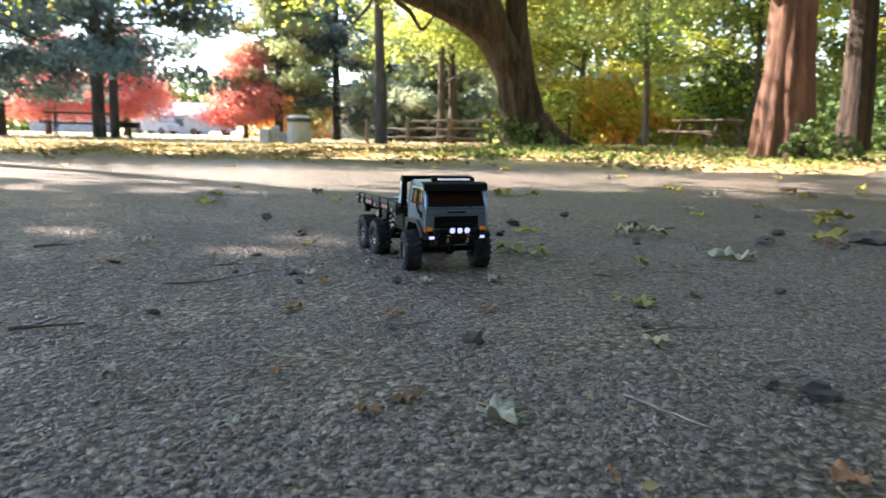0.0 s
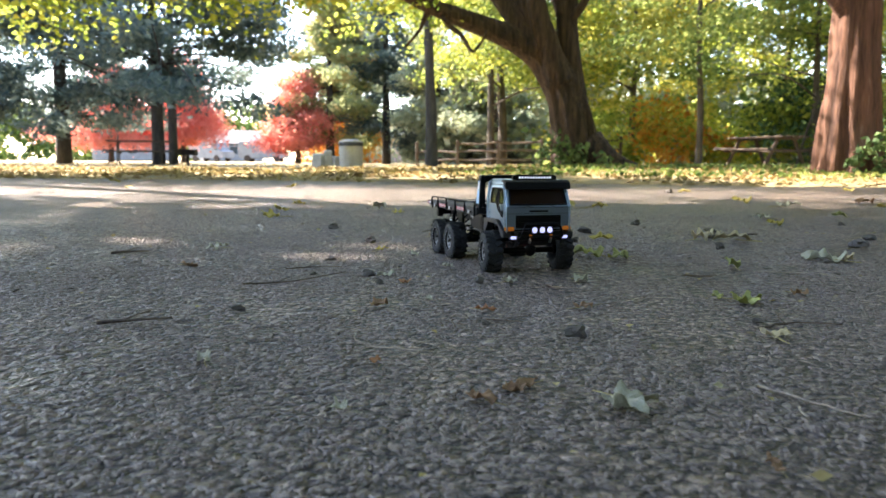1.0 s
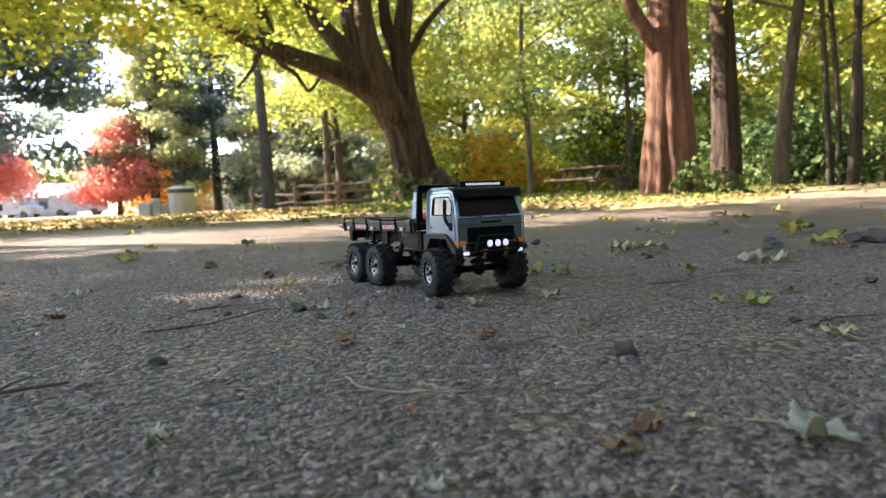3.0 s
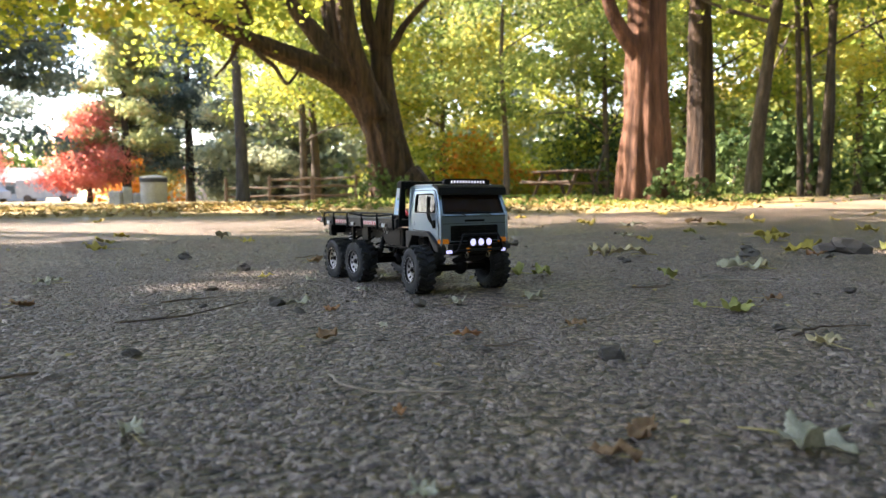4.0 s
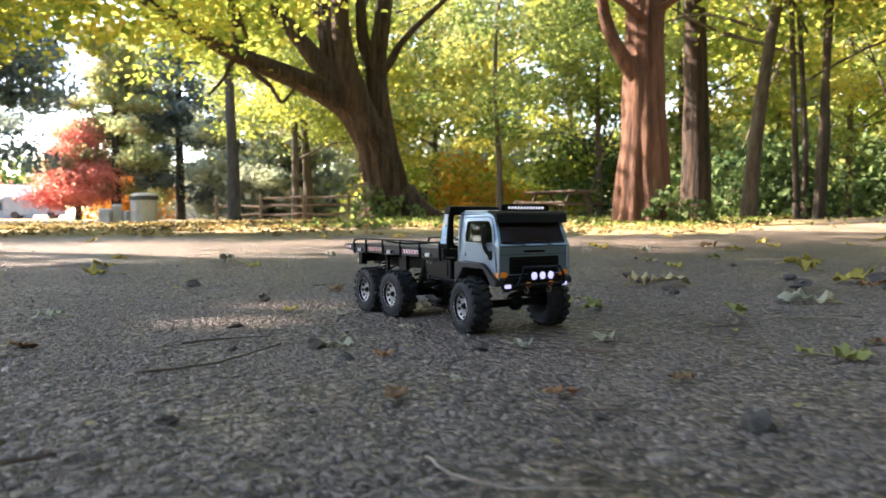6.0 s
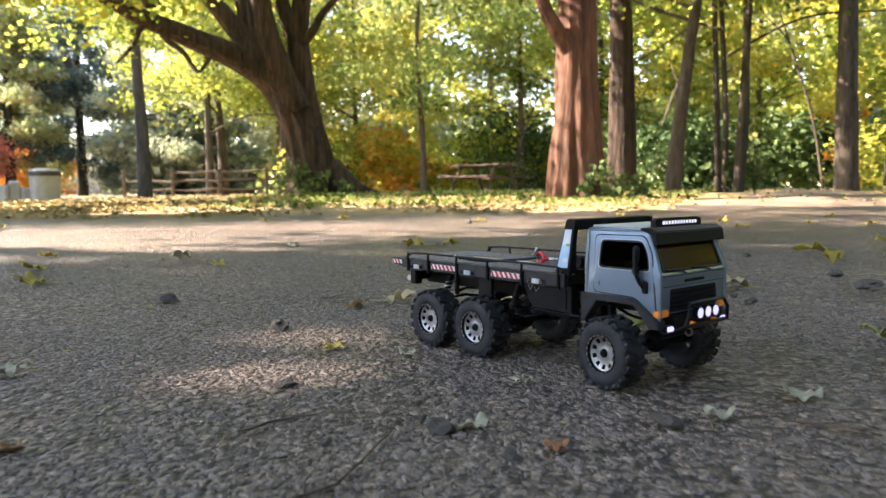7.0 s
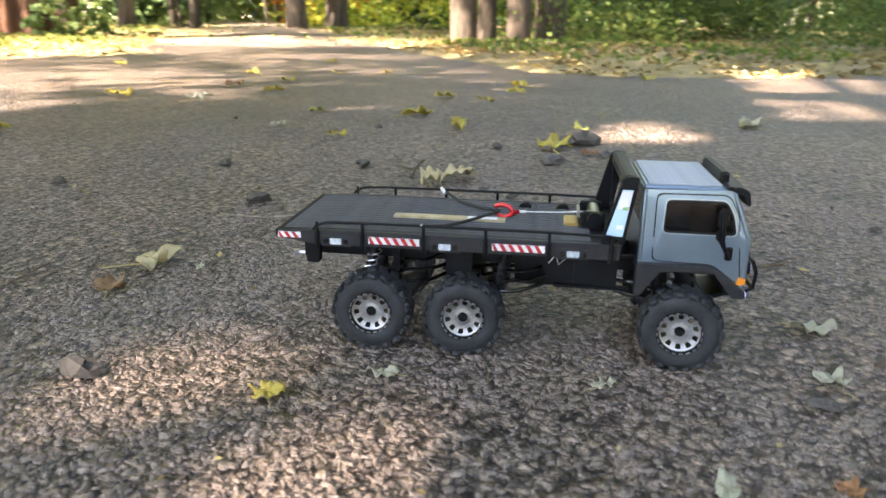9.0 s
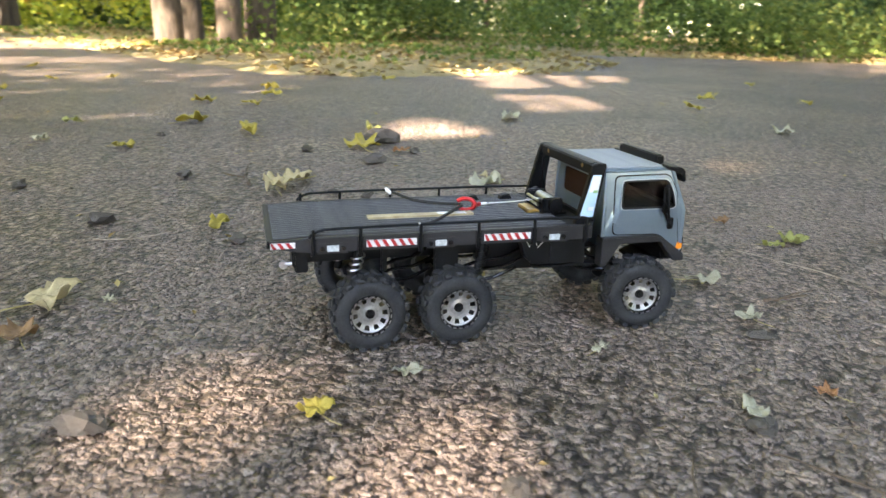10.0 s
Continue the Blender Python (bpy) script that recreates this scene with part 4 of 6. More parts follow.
part("tow_bar", boxes(((-0.215, -0.06, 0.083), (-0.205, 0.06, 0.099)), ((-0.213, -0.062, 0.078), (-0.2, -0.05, 0.1)), ((-0.213, 0.05, 0.078), (-0.2, 0.062, 0.1))), BLACK, truck)
bm = rods([(-0.214, -0.055, 0.086), (-0.222, -0.055, 0.086)], r=0.002)
disc(bm, (-0.223, -0.055, 0.085), 0.004, 0.003, "y")
part("hitch", bm, STEEL, truck, "bright steel hitch pin", smooth=False)

# bed
deck = part("deck", prism([(-0.236, 0.1135), (-0.236, 0.1105), (-0.205, 0.104), (0.088, 0.104), (0.088, 0.1155), (-0.19, 0.1155)], -0.0722, 0.0722, 0.0006), DECK, truck, "dark ribbed flat deck")
# Ribs lighter than DECK: the sheen along them is put into the colour.
RIBS = surface("deck_ribs_painted_sheen", (0.04, 0.042, 0.046), (0.085, 0.087, 0.092), 60, 0.36, bump=0.1, fine=500, depth=0.0005, wear=(0.13, 0.13, 0.13), gloss=0.45)
rib = mesh_of("deck_rib", *tube([(-0.232, 0, 0.1143), (-0.19, 0, 0.1161), (0.06, 0, 0.1161)], [0.0011] * 3, 6), RIBS)
for k in range(19):
    r = new("deck_rib", rib)
    r.parent, r.location = deck, (0, -0.0657 + 0.0073 * k, 0)
for s in (-1, 1):
    lo, hi = sorted((s * 0.0722, s * 0.0770))
    side = part("side_panel", prism([(-0.236, 0.1140), (-0.236, 0.1075), (-0.212, 0.1035), (-0.198, 0.1018), (0.086, 0.1018), (0.086, 0.1165), (-0.19, 0.1165)], lo, hi, 0.0008), PANEL, truck)
    def flat(x0, x1, z0, z1, name, mat, proud=0.0006, label=""):
        a, b = sorted((s * 0.0767, s * 0.0770 + s * proud))
        return part(name, boxes(((x0, a, z0), (x1, b, z1)), bevel=0.0), mat, side, label)
    for x0, x1, z0, z1 in ((-0.235, -0.2125, 0.1075, 0.1130), (-0.1465, -0.0980, 0.1052, 0.1118), (-0.030, 0.0185, 0.1052, 0.1118)):
        film = flat(x0, x1, z0, z1, "reflective_strip", WHITE, label="red and white hazard strip")
        n = max(2, round((x1 - x0) / 0.0085))
        for k in range(n):
            bm = bmesh.new()
            w = (x1 - x0) / n
            xa = x0 + k * w
            y = s * 0.0779
            d = -0.002 * s
            q = [(xa + 0.0002 + d, z0), (xa + w * 0.5 + d, z0), (xa + w * 0.5 - d, z1), (xa + 0.0002 - d, z1)]
            q = [(min(max(a, x0), x1), b) for a, b in q]
            fr = [bm.verts.new((a, y, b)) for a, b in q]
            bk = [bm.verts.new((a, s * 0.0775, b)) for a, b in q]
            bm.faces.new(fr)
            for i in range(4):
                bm.faces.new((fr[i], bk[i], bk[(i + 1) % 4], fr[(i + 1) % 4]))
            bmesh.ops.recalc_face_normals(bm, faces=bm.faces[:])
            part("red_bar", bm, REDFILM, side)
    for x in (-0.178, -0.074, 0.044):
        flat(x - 0.0056, x + 0.0056, 0.1030, 0.1087, "side_lamp", CLEARLAMP, 0.0016, "small clear side marker lamp")
        for d in (-0.0098, 0.0098):
            part("bolt", disc(bmesh.new(), (x + d, s * 0.0780, 0.1057), 0.0022, 0.003, "y", 10), TUBING, side)
        flat(x - 0.014, x + 0.014, 0.1006, 0.1106, "lamp_plate", PANEL, 0.0004)
    for x in (-0.196, -0.152, -0.094, -0.036, 0.022, 0.078):
        part("rail_post", rods([(x, s * 0.0784, 0.100), (x, s * 0.0789, 0.116), (x, s * 0.0780, 0.1245)], r=0.0016), BLACK, side)
        flat(x - 0.0022, x + 0.0022, 0.0985, 0.1158, "post_clamp", BLACK, 0.0022)
    part("hand_rail", rods([(-0.2, s * 0.0780, 0.1165), (-0.192, s * 0.0780, 0.1225), (-0.165, s * 0.0780, 0.1248), (-0.036, s * 0.0780, 0.1252), (0.076, s * 0.0780, 0.1245), (0.082, s * 0.0780, 0.118)], r=0.0014, steps=2), BLACK, side)
part("tail_board", boxes(((-0.238, -0.0765, 0.1075), (-0.234, 0.0765, 0.1145)), bevel=0.0006), BLACK, truck)

# on the deck
part("load_strip", boxes(((-0.135, -0.016, 0.1155), (-0.022, -0.004, 0.1178)), bevel=0.0003), TAN, truck, "worn tan strip with a pale label")
part("strip_label", boxes(((-0.06, -0.0145, 0.1178), (-0.03, -0.0055, 0.1181)), bevel=0), WHITE, truck)
for x in (-0.012, 0.028):
    part("deck_lug", prism([(x, 0.1155), (x + 0.003, 0.121), (x + 0.012, 0.1225), (x + 0.016, 0.1155)], 0.048, 0.058), BLACK, truck)
winch = part("winch", boxes(((0.052, -0.026, 0.1155), (0.0743, -0.02, 0.133)), ((0.052, 0.02, 0.1155), (0.0743, 0.026, 0.133)), ((0.05, -0.028, 0.1155), (0.08, 0.028, 0.118))), BLACK, truck, "small black winch")
bm = bmesh.new()
disc(bm, (0.065, 0, 0.1265), 0.0062, 0.036, "y", 18)
part("cable_drum", bm, STEEL, winch)
for s in (-1, 1):
    bm = bmesh.new()
    disc(bm, (0.065, s * 0.0285, 0.1265), 0.0075, 0.006, "y", 18)
    part("winch_motor", bm, BLACK, winch)
part("winch_tray", boxes(((0.036, -0.022, 0.1162), (0.05, 0.01, 0.1205))), BRASS, truck)
part("fairlead_roller", rods([(0.05, -0.016, 0.124), (0.05, 0.016, 0.124)], [(0.05, -0.016, 0.129), (0.05, 0.016, 0.129)], r=0.0016), STEEL, winch)
part("winch_cable", rods([(0.058, 0.0, 0.1275), (0.03, 0.002, 0.1245), (-0.012, 0.005, 0.1225)], r=0.0006, sides=6), WHITE, truck, "thin white winch cable")
hook = bmesh.new()
rod(hook, [(-0.014 + -0.011 - 0.0095 * math.cos(a), 0.006 + 0.0035 * math.cos(a), 0.1225 + 0.0062 * math.sin(a)) for a in [0.5 + i * 5.3 / 20 for i in range(21)]], 0.0024, 8)
rod(hook, [(-0.018, 0.003, 0.1215), (-0.009, 0.0055, 0.1225)], 0.0026, 8)
part("tow_hook", hook, REDPAINT, truck, "glossy red tow hook", smooth=True)
part("cable_clip", rods([(-0.009, 0.005, 0.1225), (-0.002, 0.0045, 0.123)], r=0.0016), WHITE, truck)
part("strap", rods([(-0.03, 0.004, 0.122), (-0.052, -0.02, 0.1195), (-0.075, -0.047, 0.1185), (-0.094, -0.074, 0.1235)], r=0.0016, steps=3), CORD, truck, "black cord strap")
part("strap", rods([(-0.03, 0.008, 0.122), (-0.055, 0.03, 0.1195), (-0.075, 0.05, 0.1195), (-0.094, 0.075, 0.124)], r=0.0016, steps=3), CORD, truck, "black cord strap")
part("strap_end", rods([(-0.094, 0.0735, 0.1225), (-0.0995, 0.079, 0.1265)], r=0.0022), WHITE, truck)
part("strap_end", rods([(-0.094, -0.0745, 0.122), (-0.096, -0.079, 0.1268)], r=0.0012), STEEL, truck)

# headboard hoop behind the cab
hoop_leg = [(0.068, 0.1155), (0.0890, 0.1155), (0.0985, 0.1775), (0.0885, 0.1785), (0.0840, 0.1765)]
for s in (-1, 1):
    lo, hi = sorted((s * 0.0655, s * 0.0725))
    leg = part("hoop_leg", prism(hoop_leg, lo, hi), BLACK, truck)
    a, b = sorted((s * 0.0726, s * 0.0729))
    st = part("sticker", prism([(0.0722, 0.1235), (0.0870, 0.1235), (0.0932, 0.1665), (0.0838, 0.1665)], a, b, 0), SKYBLUE, leg, "pale blue and white sticker")
    a, b = sorted((s * 0.0728, s * 0.0731))
    part("sticker_top", prism([(0.0805, 0.149), (0.0902, 0.149), (0.0928, 0.1655), (0.0842, 0.1655)], a, b, 0), WHITE, leg)
    part("sticker_bar", prism([(0.0848, 0.148), (0.0898, 0.148), (0.0903, 0.151), (0.0854, 0.151)], sorted((s * 0.0730, s * 0.0733))[0], sorted((s * 0.0730, s * 0.0733))[1], 0), GREENFILM, leg)
    part("sticker_bar", prism([(0.0802, 0.13), (0.0866, 0.13), (0.0873, 0.134), (0.0812, 0.134)], sorted((s * 0.0728, s * 0.0731))[0], sorted((s * 0.0728, s * 0.0731))[1], 0), WHITE, leg)
part("hoop_top", prism([(0.0845, 0.1665), (0.0963, 0.1665), (0.0975, 0.1775), (0.0885, 0.1785), (0.0842, 0.1765)], -0.0655, 0.0655), BLACK, truck)
bm = bmesh.new()
for y in (-0.045, 0.045):
    disc(bm, (0.0858, y, 0.172), 0.0022, 0.004, "x", 8)
part("bolt", bm, BRASS, truck)
bm = bmesh.new()
ring_panel(bm, [(-0.0655, 0.116), (0.0655, 0.116), (0.0655, 0.1668), (-0.0655, 0.1668)], [(-0.061, 0.1205), (0.061, 0.1205), (0.061, 0.1655), (-0.061, 0.1655)], lambda u, v, w: Vector((0.086 + w, u, v)), 0.004)
bmesh.ops.recalc_face_normals(bm, faces=bm.faces[:])
part("headboard", bm, BLACK, truck)

# cab
SIDE = [(0.1045, 0.0965), (0.1045, 0.1650), (0.1825, 0.1665), (0.1990, 0.1235), (0.1990, 0.0735), (0.1700, 0.0955)]
WIN = [(0.1232, 0.1270), (0.1246, 0.1570), (0.1765, 0.1575), (0.1838, 0.1450), (0.1875, 0.1270), (0.1550, 0.1270)]
def side_place(s):
    return lambda u, v, w: Vector((u, s * (0.0628 - max(0, v - 0.128) * 0.11 - w), v))
def slope(u, v, w):
    """Along the windscreen's slope: v from 0 at its foot to 1 at the roof."""
    return Vector((0.1990 - 0.0165 * v - w, u * (1 - 0.06 * v), 0.1235 + 0.043 * v))
def cab_panel(name, outer, inner, place, label="", *sizes):
    bm = bmesh.new()
    ring_panel(bm, outer, inner, place, *sizes)
    bmesh.ops.recalc_face_normals(bm, faces=bm.faces[:])
    return part(name, bm, PAINT, truck, label)


cab_sides = {s: cab_panel("cab_side", SIDE, WIN, side_place(s), "satin grey-blue cab side", 0.0022, 0.003, 0.005) for s in (-1, 1)}
cab_panel("windscreen_frame", [(-0.0625, 0), (0.0625, 0), (0.0615, 1), (-0.0615, 1)], [(-0.0555, 0.08), (0.0555, 0.08), (0.0545, 0.86), (-0.0545, 0.86)], slope, "", 0.0022, 0.001, 0.02)
cab_panel("front_panel", [(-0.0625, 0.083), (0.0625, 0.083), (0.0625, 0.1235), (-0.0625, 0.1235)], [(-0.045, 0.0845), (0.045, 0.0845), (0.045, 0.108), (-0.045, 0.108)], lambda u, v, w: Vector((0.1990 - w, u, v)), "", 0.003, 0.001, 0.002)
cab_panel("rear_panel", [(-0.0622, 0.086), (0.0622, 0.086), (0.059, 0.1645), (-0.059, 0.1645)], [(-0.042, 0.128), (0.042, 0.128), (0.041, 0.156), (-0.041, 0.156)], lambda u, v, w: Vector((0.1045 + w, u, v)), "", 0.0022)
cab_ob = part("cab_roof", box(bmesh.new(), (0.1035, -0.0596, 0.1645), (0.1845, 0.0596, 0.1692), 0.002, 3), PAINT, truck, "ribbed grey-blue cab roof")
for s in (-1, 1):
    part("cab_pillar", rods([(0.1986, s * 0.0618, 0.080), (0.1986, s * 0.0618, 0.1235), (0.1822, s * 0.0582, 0.1665)], r=0.0022, sides=10), PAINT, truck)
    part("cab_pillar", rods([(0.1052, s * 0.0615, 0.097), (0.1052, s * 0.0615, 0.13), (0.1052, s * 0.0581, 0.1655)], r=0.0022, sides=10), PAINT, truck)
part("roof_pan", boxes(((0.1075, -0.0555, 0.1690), (0.172, 0.0555, 0.1695)), bevel=0), PAINT, cab_ob, "painted roof between the ribs")
# Ribs paler than the roof paint: their highlights are put into the colour.
ROOFRIB = surface("roof_rib_painted_highlight", (0.26, 0.285, 0.29), (0.36, 0.385, 0.39), 60, 0.35, metal=0.2, bump=0.02, fine=600, depth=0.0004)
rib2 = mesh_of("roof_rib", *tube([(0.1080, 0, 0.1700), (0.1715, 0, 0.1700)], [0.0019] * 2, 8), ROOFRIB)
for k in range(17):
    r = new("roof_rib", rib2)
    r.parent, r.location = cab_ob, (0, -0.0528 + 0.0066 * k, 0)
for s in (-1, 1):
    gap = bmesh.new()
    ring_panel(gap, [(0.1155, 0.0995), (0.1155, 0.1625), (0.1788, 0.1632), (0.1890, 0.1450), (0.1962, 0.0790), (0.1695, 0.0982)], [(0.1175, 0.1015), (0.1175, 0.1602), (0.1778, 0.1610), (0.1872, 0.1440), (0.1940, 0.0825), (0.1700, 0.1003)], lambda u, v, w: side_place(s)(u, v, w - 0.0004), 0.0008, 0.006, 0.006)
    bmesh.ops.recalc_face_normals(gap, faces=gap.faces[:])
    part("door_gap", gap, BLACK, cab_sides[s])
    door_bm = bmesh.new()
    ring_panel(door_bm, [(0.1165, 0.1005), (0.1165, 0.1612), (0.1782, 0.1620), (0.1880, 0.1445), (0.1950, 0.0808), (0.1698, 0.0992)], WIN, lambda u, v, w: side_place(s)(u, v, w - 0.0011), 0.0012, 0.006, 0.005)
    bmesh.ops.recalc_face_normals(door_bm, faces=door_bm.faces[:])
    door = part("door", door_bm, PAINT, truck)
    seal = bmesh.new()
    ring_panel(seal, WIN, [(0.1250, 0.1288), (0.1262, 0.1552), (0.1758, 0.1556), (0.1822, 0.1445), (0.1857, 0.1288), (0.1550, 0.1288)], lambda u, v, w: side_place(s)(u, v, w - 0.0014), 0.002, 0.005, 0.004)
    bmesh.ops.recalc_face_normals(seal, faces=seal.faces[:])
    part("window_seal", seal, BLACK, door)
    # Thin ring in that pale colour, for the highlight along the window's bevel.
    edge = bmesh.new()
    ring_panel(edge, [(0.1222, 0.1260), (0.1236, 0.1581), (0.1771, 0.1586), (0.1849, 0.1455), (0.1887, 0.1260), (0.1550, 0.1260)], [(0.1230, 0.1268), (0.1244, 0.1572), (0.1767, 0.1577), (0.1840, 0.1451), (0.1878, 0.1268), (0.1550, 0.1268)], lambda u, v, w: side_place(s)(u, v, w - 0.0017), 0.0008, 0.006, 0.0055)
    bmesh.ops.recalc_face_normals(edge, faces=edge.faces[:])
    part("window_edge_glint", edge, EDGE_GLINT, door, "pale ring painted for the glint round the side window")
    part("window_pane", pane([(0.1242, 0.1280), (0.1255, 0.1560), (0.1762, 0.1565), (0.1830, 0.1447), (0.1865, 0.1280)], lambda u, v, w: side_place(s)(u, v, w + 0.0004)), SIDEGLASS, door, "dark tinted side window")
    lo, hi = sorted((s * 0.0636, s * 0.0652))
    part("door_handle", boxes(((0.1180, lo, 0.107), (0.1250, hi, 0.1128)), ((0.1192, s * 0.0648 - 0.0012, 0.1085), (0.1238, s * 0.0648 + 0.0012, 0.110)), bevel=0.0006), PAINT, door)
    # fender with an angular arch
    lo, hi = sorted((s * 0.054, s * 0.0690))
    part("fender", prism([(0.1025, 0.0665), (0.1025, 0.0985), (0.1660, 0.0985), (0.1745, 0.0950), (0.2000, 0.0765), (0.2010, 0.0690), (0.1890, 0.0690), (0.1715, 0.0915), (0.1245, 0.0915), (0.1070, 0.0665)], lo, hi, 0.0009), PANEL, truck, "charcoal angular wheel arch")
    # mirror
    lo, hi = sorted((s * 0.0665, s * 0.0690))
    part("mirror", boxes(((0.1690, lo, 0.1345), (0.1780, hi, 0.1525)), bevel=0.0018), BLACK, truck)
    part("mirror", boxes(((0.1688, lo, 0.1225), (0.1772, hi, 0.1335)), bevel=0.0016), BLACK, truck)
    part("mirror_arm", rods([(0.1735, s * 0.0695, 0.150), (0.1745, s * 0.0712, 0.126), (0.1785, s * 0.0685, 0.114), (0.183, s * 0.063, 0.108)], [(0.1735, s * 0.0665, 0.1225), (0.1825, s * 0.066, 0.106)], r=0.0015, steps=2), BLACK, truck)
    lo, hi = sorted((s * 0.0628, s * 0.0665))
    part("mirror_mount", boxes(((0.1790, lo, 0.1040), (0.1855, hi, 0.1165)), bevel=0.001), BLACK, truck)
    # corner indicator, headlamp
    lo, hi = sorted((s * 0.0478, s * 0.0648))
    part("indicator", boxes(((0.1920, lo, 0.0805), (0.2002, hi, 0.0880)), bevel=0.001), AMBER, truck, "orange corner indicator")
    lo, hi = sorted((s * 0.0435, s * 0.0575))
    part("headlamp_frame", boxes(((0.1960, lo, 0.0648), (0.2035, hi, 0.0718))), BLACK, truck)
    lo, hi = sorted((s * 0.0452, s * 0.0562))
    part("headlamp", boxes(((0.2025, lo, 0.0660), (0.2048, hi, 0.0712)), bevel=0.0008), LAMP, truck, "lit white headlamp")
    bm = bmesh.new()
    disc(bm, (0.2105, s * 0.0200, 0.0710), 0.0032, 0.004, "x", 14)
    part("fog_lamp", bm, AMBER, truck, "small orange fog lamp")
part("back_pane", pane([(-0.043, 0.127), (0.043, 0.127), (0.042, 0.157), (-0.042, 0.157)], lambda u, v, w: Vector((0.1055 + w, u, v))), GLASS, truck)
part("windscreen", pane([(-0.056, 0.07), (0.056, 0.07), (0.055, 0.87), (-0.055, 0.87)], lambda u, v, w: slope(u, v, w + 0.0006), 0.0012, 0.02), GLASS, truck, "dark tinted windscreen")
part("window_rubber", (lambda b: (ring_panel(b, [(-0.0575, 0.05), (0.0575, 0.05), (0.0565, 0.89), (-0.0565, 0.89)], [(-0.0545, 0.1), (0.0545, 0.1), (0.0535, 0.84), (-0.0535, 0.84)], lambda u, v, w: slope(u, v, w - 0.0007), 0.001, 0.02, 0.02), bmesh.ops.recalc_face_normals(b, faces=b.faces[:]), b)[2])(bmesh.new()), BLACK, truck)
for y in (-0.03, 0.018):
    part("wiper", rods([(0.2000, y + 0.012, 0.1235), (0.2008, y + 0.002, 0.127), (0.1995, y - 0.014, 0.1295)], [(0.2004, y + 0.013, 0.1280), (0.1996, y - 0.022, 0.1285)], r=0.0008, sides=6), BLACK, truck)
part("dashboard", prism([(0.17, 0.1), (0.17, 0.124), (0.192, 0.123), (0.194, 0.1)], -0.058, 0.058), BLACK, truck)
for y in (-0.03, 0.03):
    part("cab_seat", boxes(((0.118, y - 0.02, 0.1), (0.15, y + 0.02, 0.114)), ((0.112, y - 0.019, 0.112), (0.120, y + 0.019, 0.131)), bevel=0.003), BLACK, truck)
part("cab_floor", boxes(((0.1065, -0.0585, 0.090), (0.196, 0.0585, 0.1)), bevel=0), BLACK, truck)
part("grille", boxes(((0.1925, -0.0455, 0.0800), (0.1970, 0.0455, 0.1085)), bevel=0.0005), BLACK, truck)
for k in range(5):
    part("grille_slat", boxes(((0.1968, -0.044, 0.084 + 0.0048 * k), (0.1987, 0.044, 0.0864 + 0.0048 * k)), bevel=0.0004), BLACK, truck)
part("badge_slot", boxes(((0.1980, -0.019, 0.1135), (0.2000, 0.019, 0.1168)), bevel=0.0008), BLACK, truck)
part("panel_seam", boxes(((0.1987, -0.0605, 0.1108), (0.1994, 0.0605, 0.1114)), bevel=0), BLACK, truck)
part("panel_seam", boxes(((0.1987, -0.0605, 0.1215), (0.1994, 0.0605, 0.1221)), bevel=0), BLACK, truck)
part("bumper", prism([(0.188, 0.0625), (0.188, 0.0800), (0.2040, 0.0795), (0.2055, 0.0650), (0.2010, 0.0625)], -0.0432, 0.0432), BLACK, truck)
part("skid_plate", prism([(0.176, 0.050), (0.176, 0.055), (0.201, 0.0640), (0.203, 0.0615)], -0.028, 0.028), BLACK, truck)
part("bull_bar", rods([(0.205, -0.043, 0.067), (0.214, -0.041, 0.071), (0.2165, -0.037, 0.085), (0.214, -0.033, 0.094), (0.214, 0.033, 0.094), (0.2165, 0.037, 0.085), (0.214, 0.041, 0.071), (0.205, 0.043, 0.067)], [(0.2135, -0.041, 0.0708), (0.2135, 0.041, 0.0708)], r=0.0019), BLACK, truck)
for y in (-0.0148, 0.0, 0.0148):
    bm = bmesh.new()
    disc(bm, (0.2128, y, 0.0826), 0.0064, 0.006, "x", 22)
    sp = part("spot_lamp", bm, BLACK, truck)
    bm = bmesh.new()
    bmesh.ops.create_uvsphere(bm, u_segments=18, v_segments=8, radius=0.0055, matrix=Matrix.Translation((0.2156, y, 0.0826)) @ Matrix.Diagonal((0.3, 1, 1, 1)))
    part("lens", bm, LAMP, sp, "lit round white lens", smooth=True)
for y in (-0.02, 0.02):
    part("recovery_eye", rods([(0.2055 + 0.004 * math.cos(a), y, 0.0625 + 0.004 * math.sin(a)) for a in [i * 2 * math.pi / 12 for i in range(13)]], r=0.0013, sides=6), STEEL, truck)
# visor and light bar
part("sun_visor", prism([(0.174, 0.1685), (0.176, 0.1712), (0.1880, 0.1708), (0.1945, 0.1670), (0.1965, 0.1545), (0.1933, 0.1540), (0.1900, 0.1620), (0.182, 0.1665)], -0.0640, 0.0640, 0.001), BLACK, truck, "black windscreen visor")
bar = part("light_bar", boxes(((0.1725, -0.0400, 0.1710), (0.1805, 0.0400, 0.1800))), BLACK, truck)
for k in range(12):
    part("led", boxes(((0.1798, -0.0303 + 0.0055 * k - 0.0013, 0.1733), (0.1812, -0.0303 + 0.0055 * k + 0.0013, 0.1770)), bevel=0.0004), LED, bar)
for s in (-1, 1):
    part("bar_bracket", boxes(((0.173, s * 0.0415 - 0.0015, 0.1685), (0.180, s * 0.0415 + 0.0015, 0.1785)), bevel=0.0005), BLACK, bar)


# ---- meadow side: pines, maples, bin, fence, tables, far houses ----
HAZYROOF = surface("grey_shingle", (0.2, 0.18, 0.17), (0.34, 0.31, 0.29), 3, 0.9, bump=0.2, fine=20)
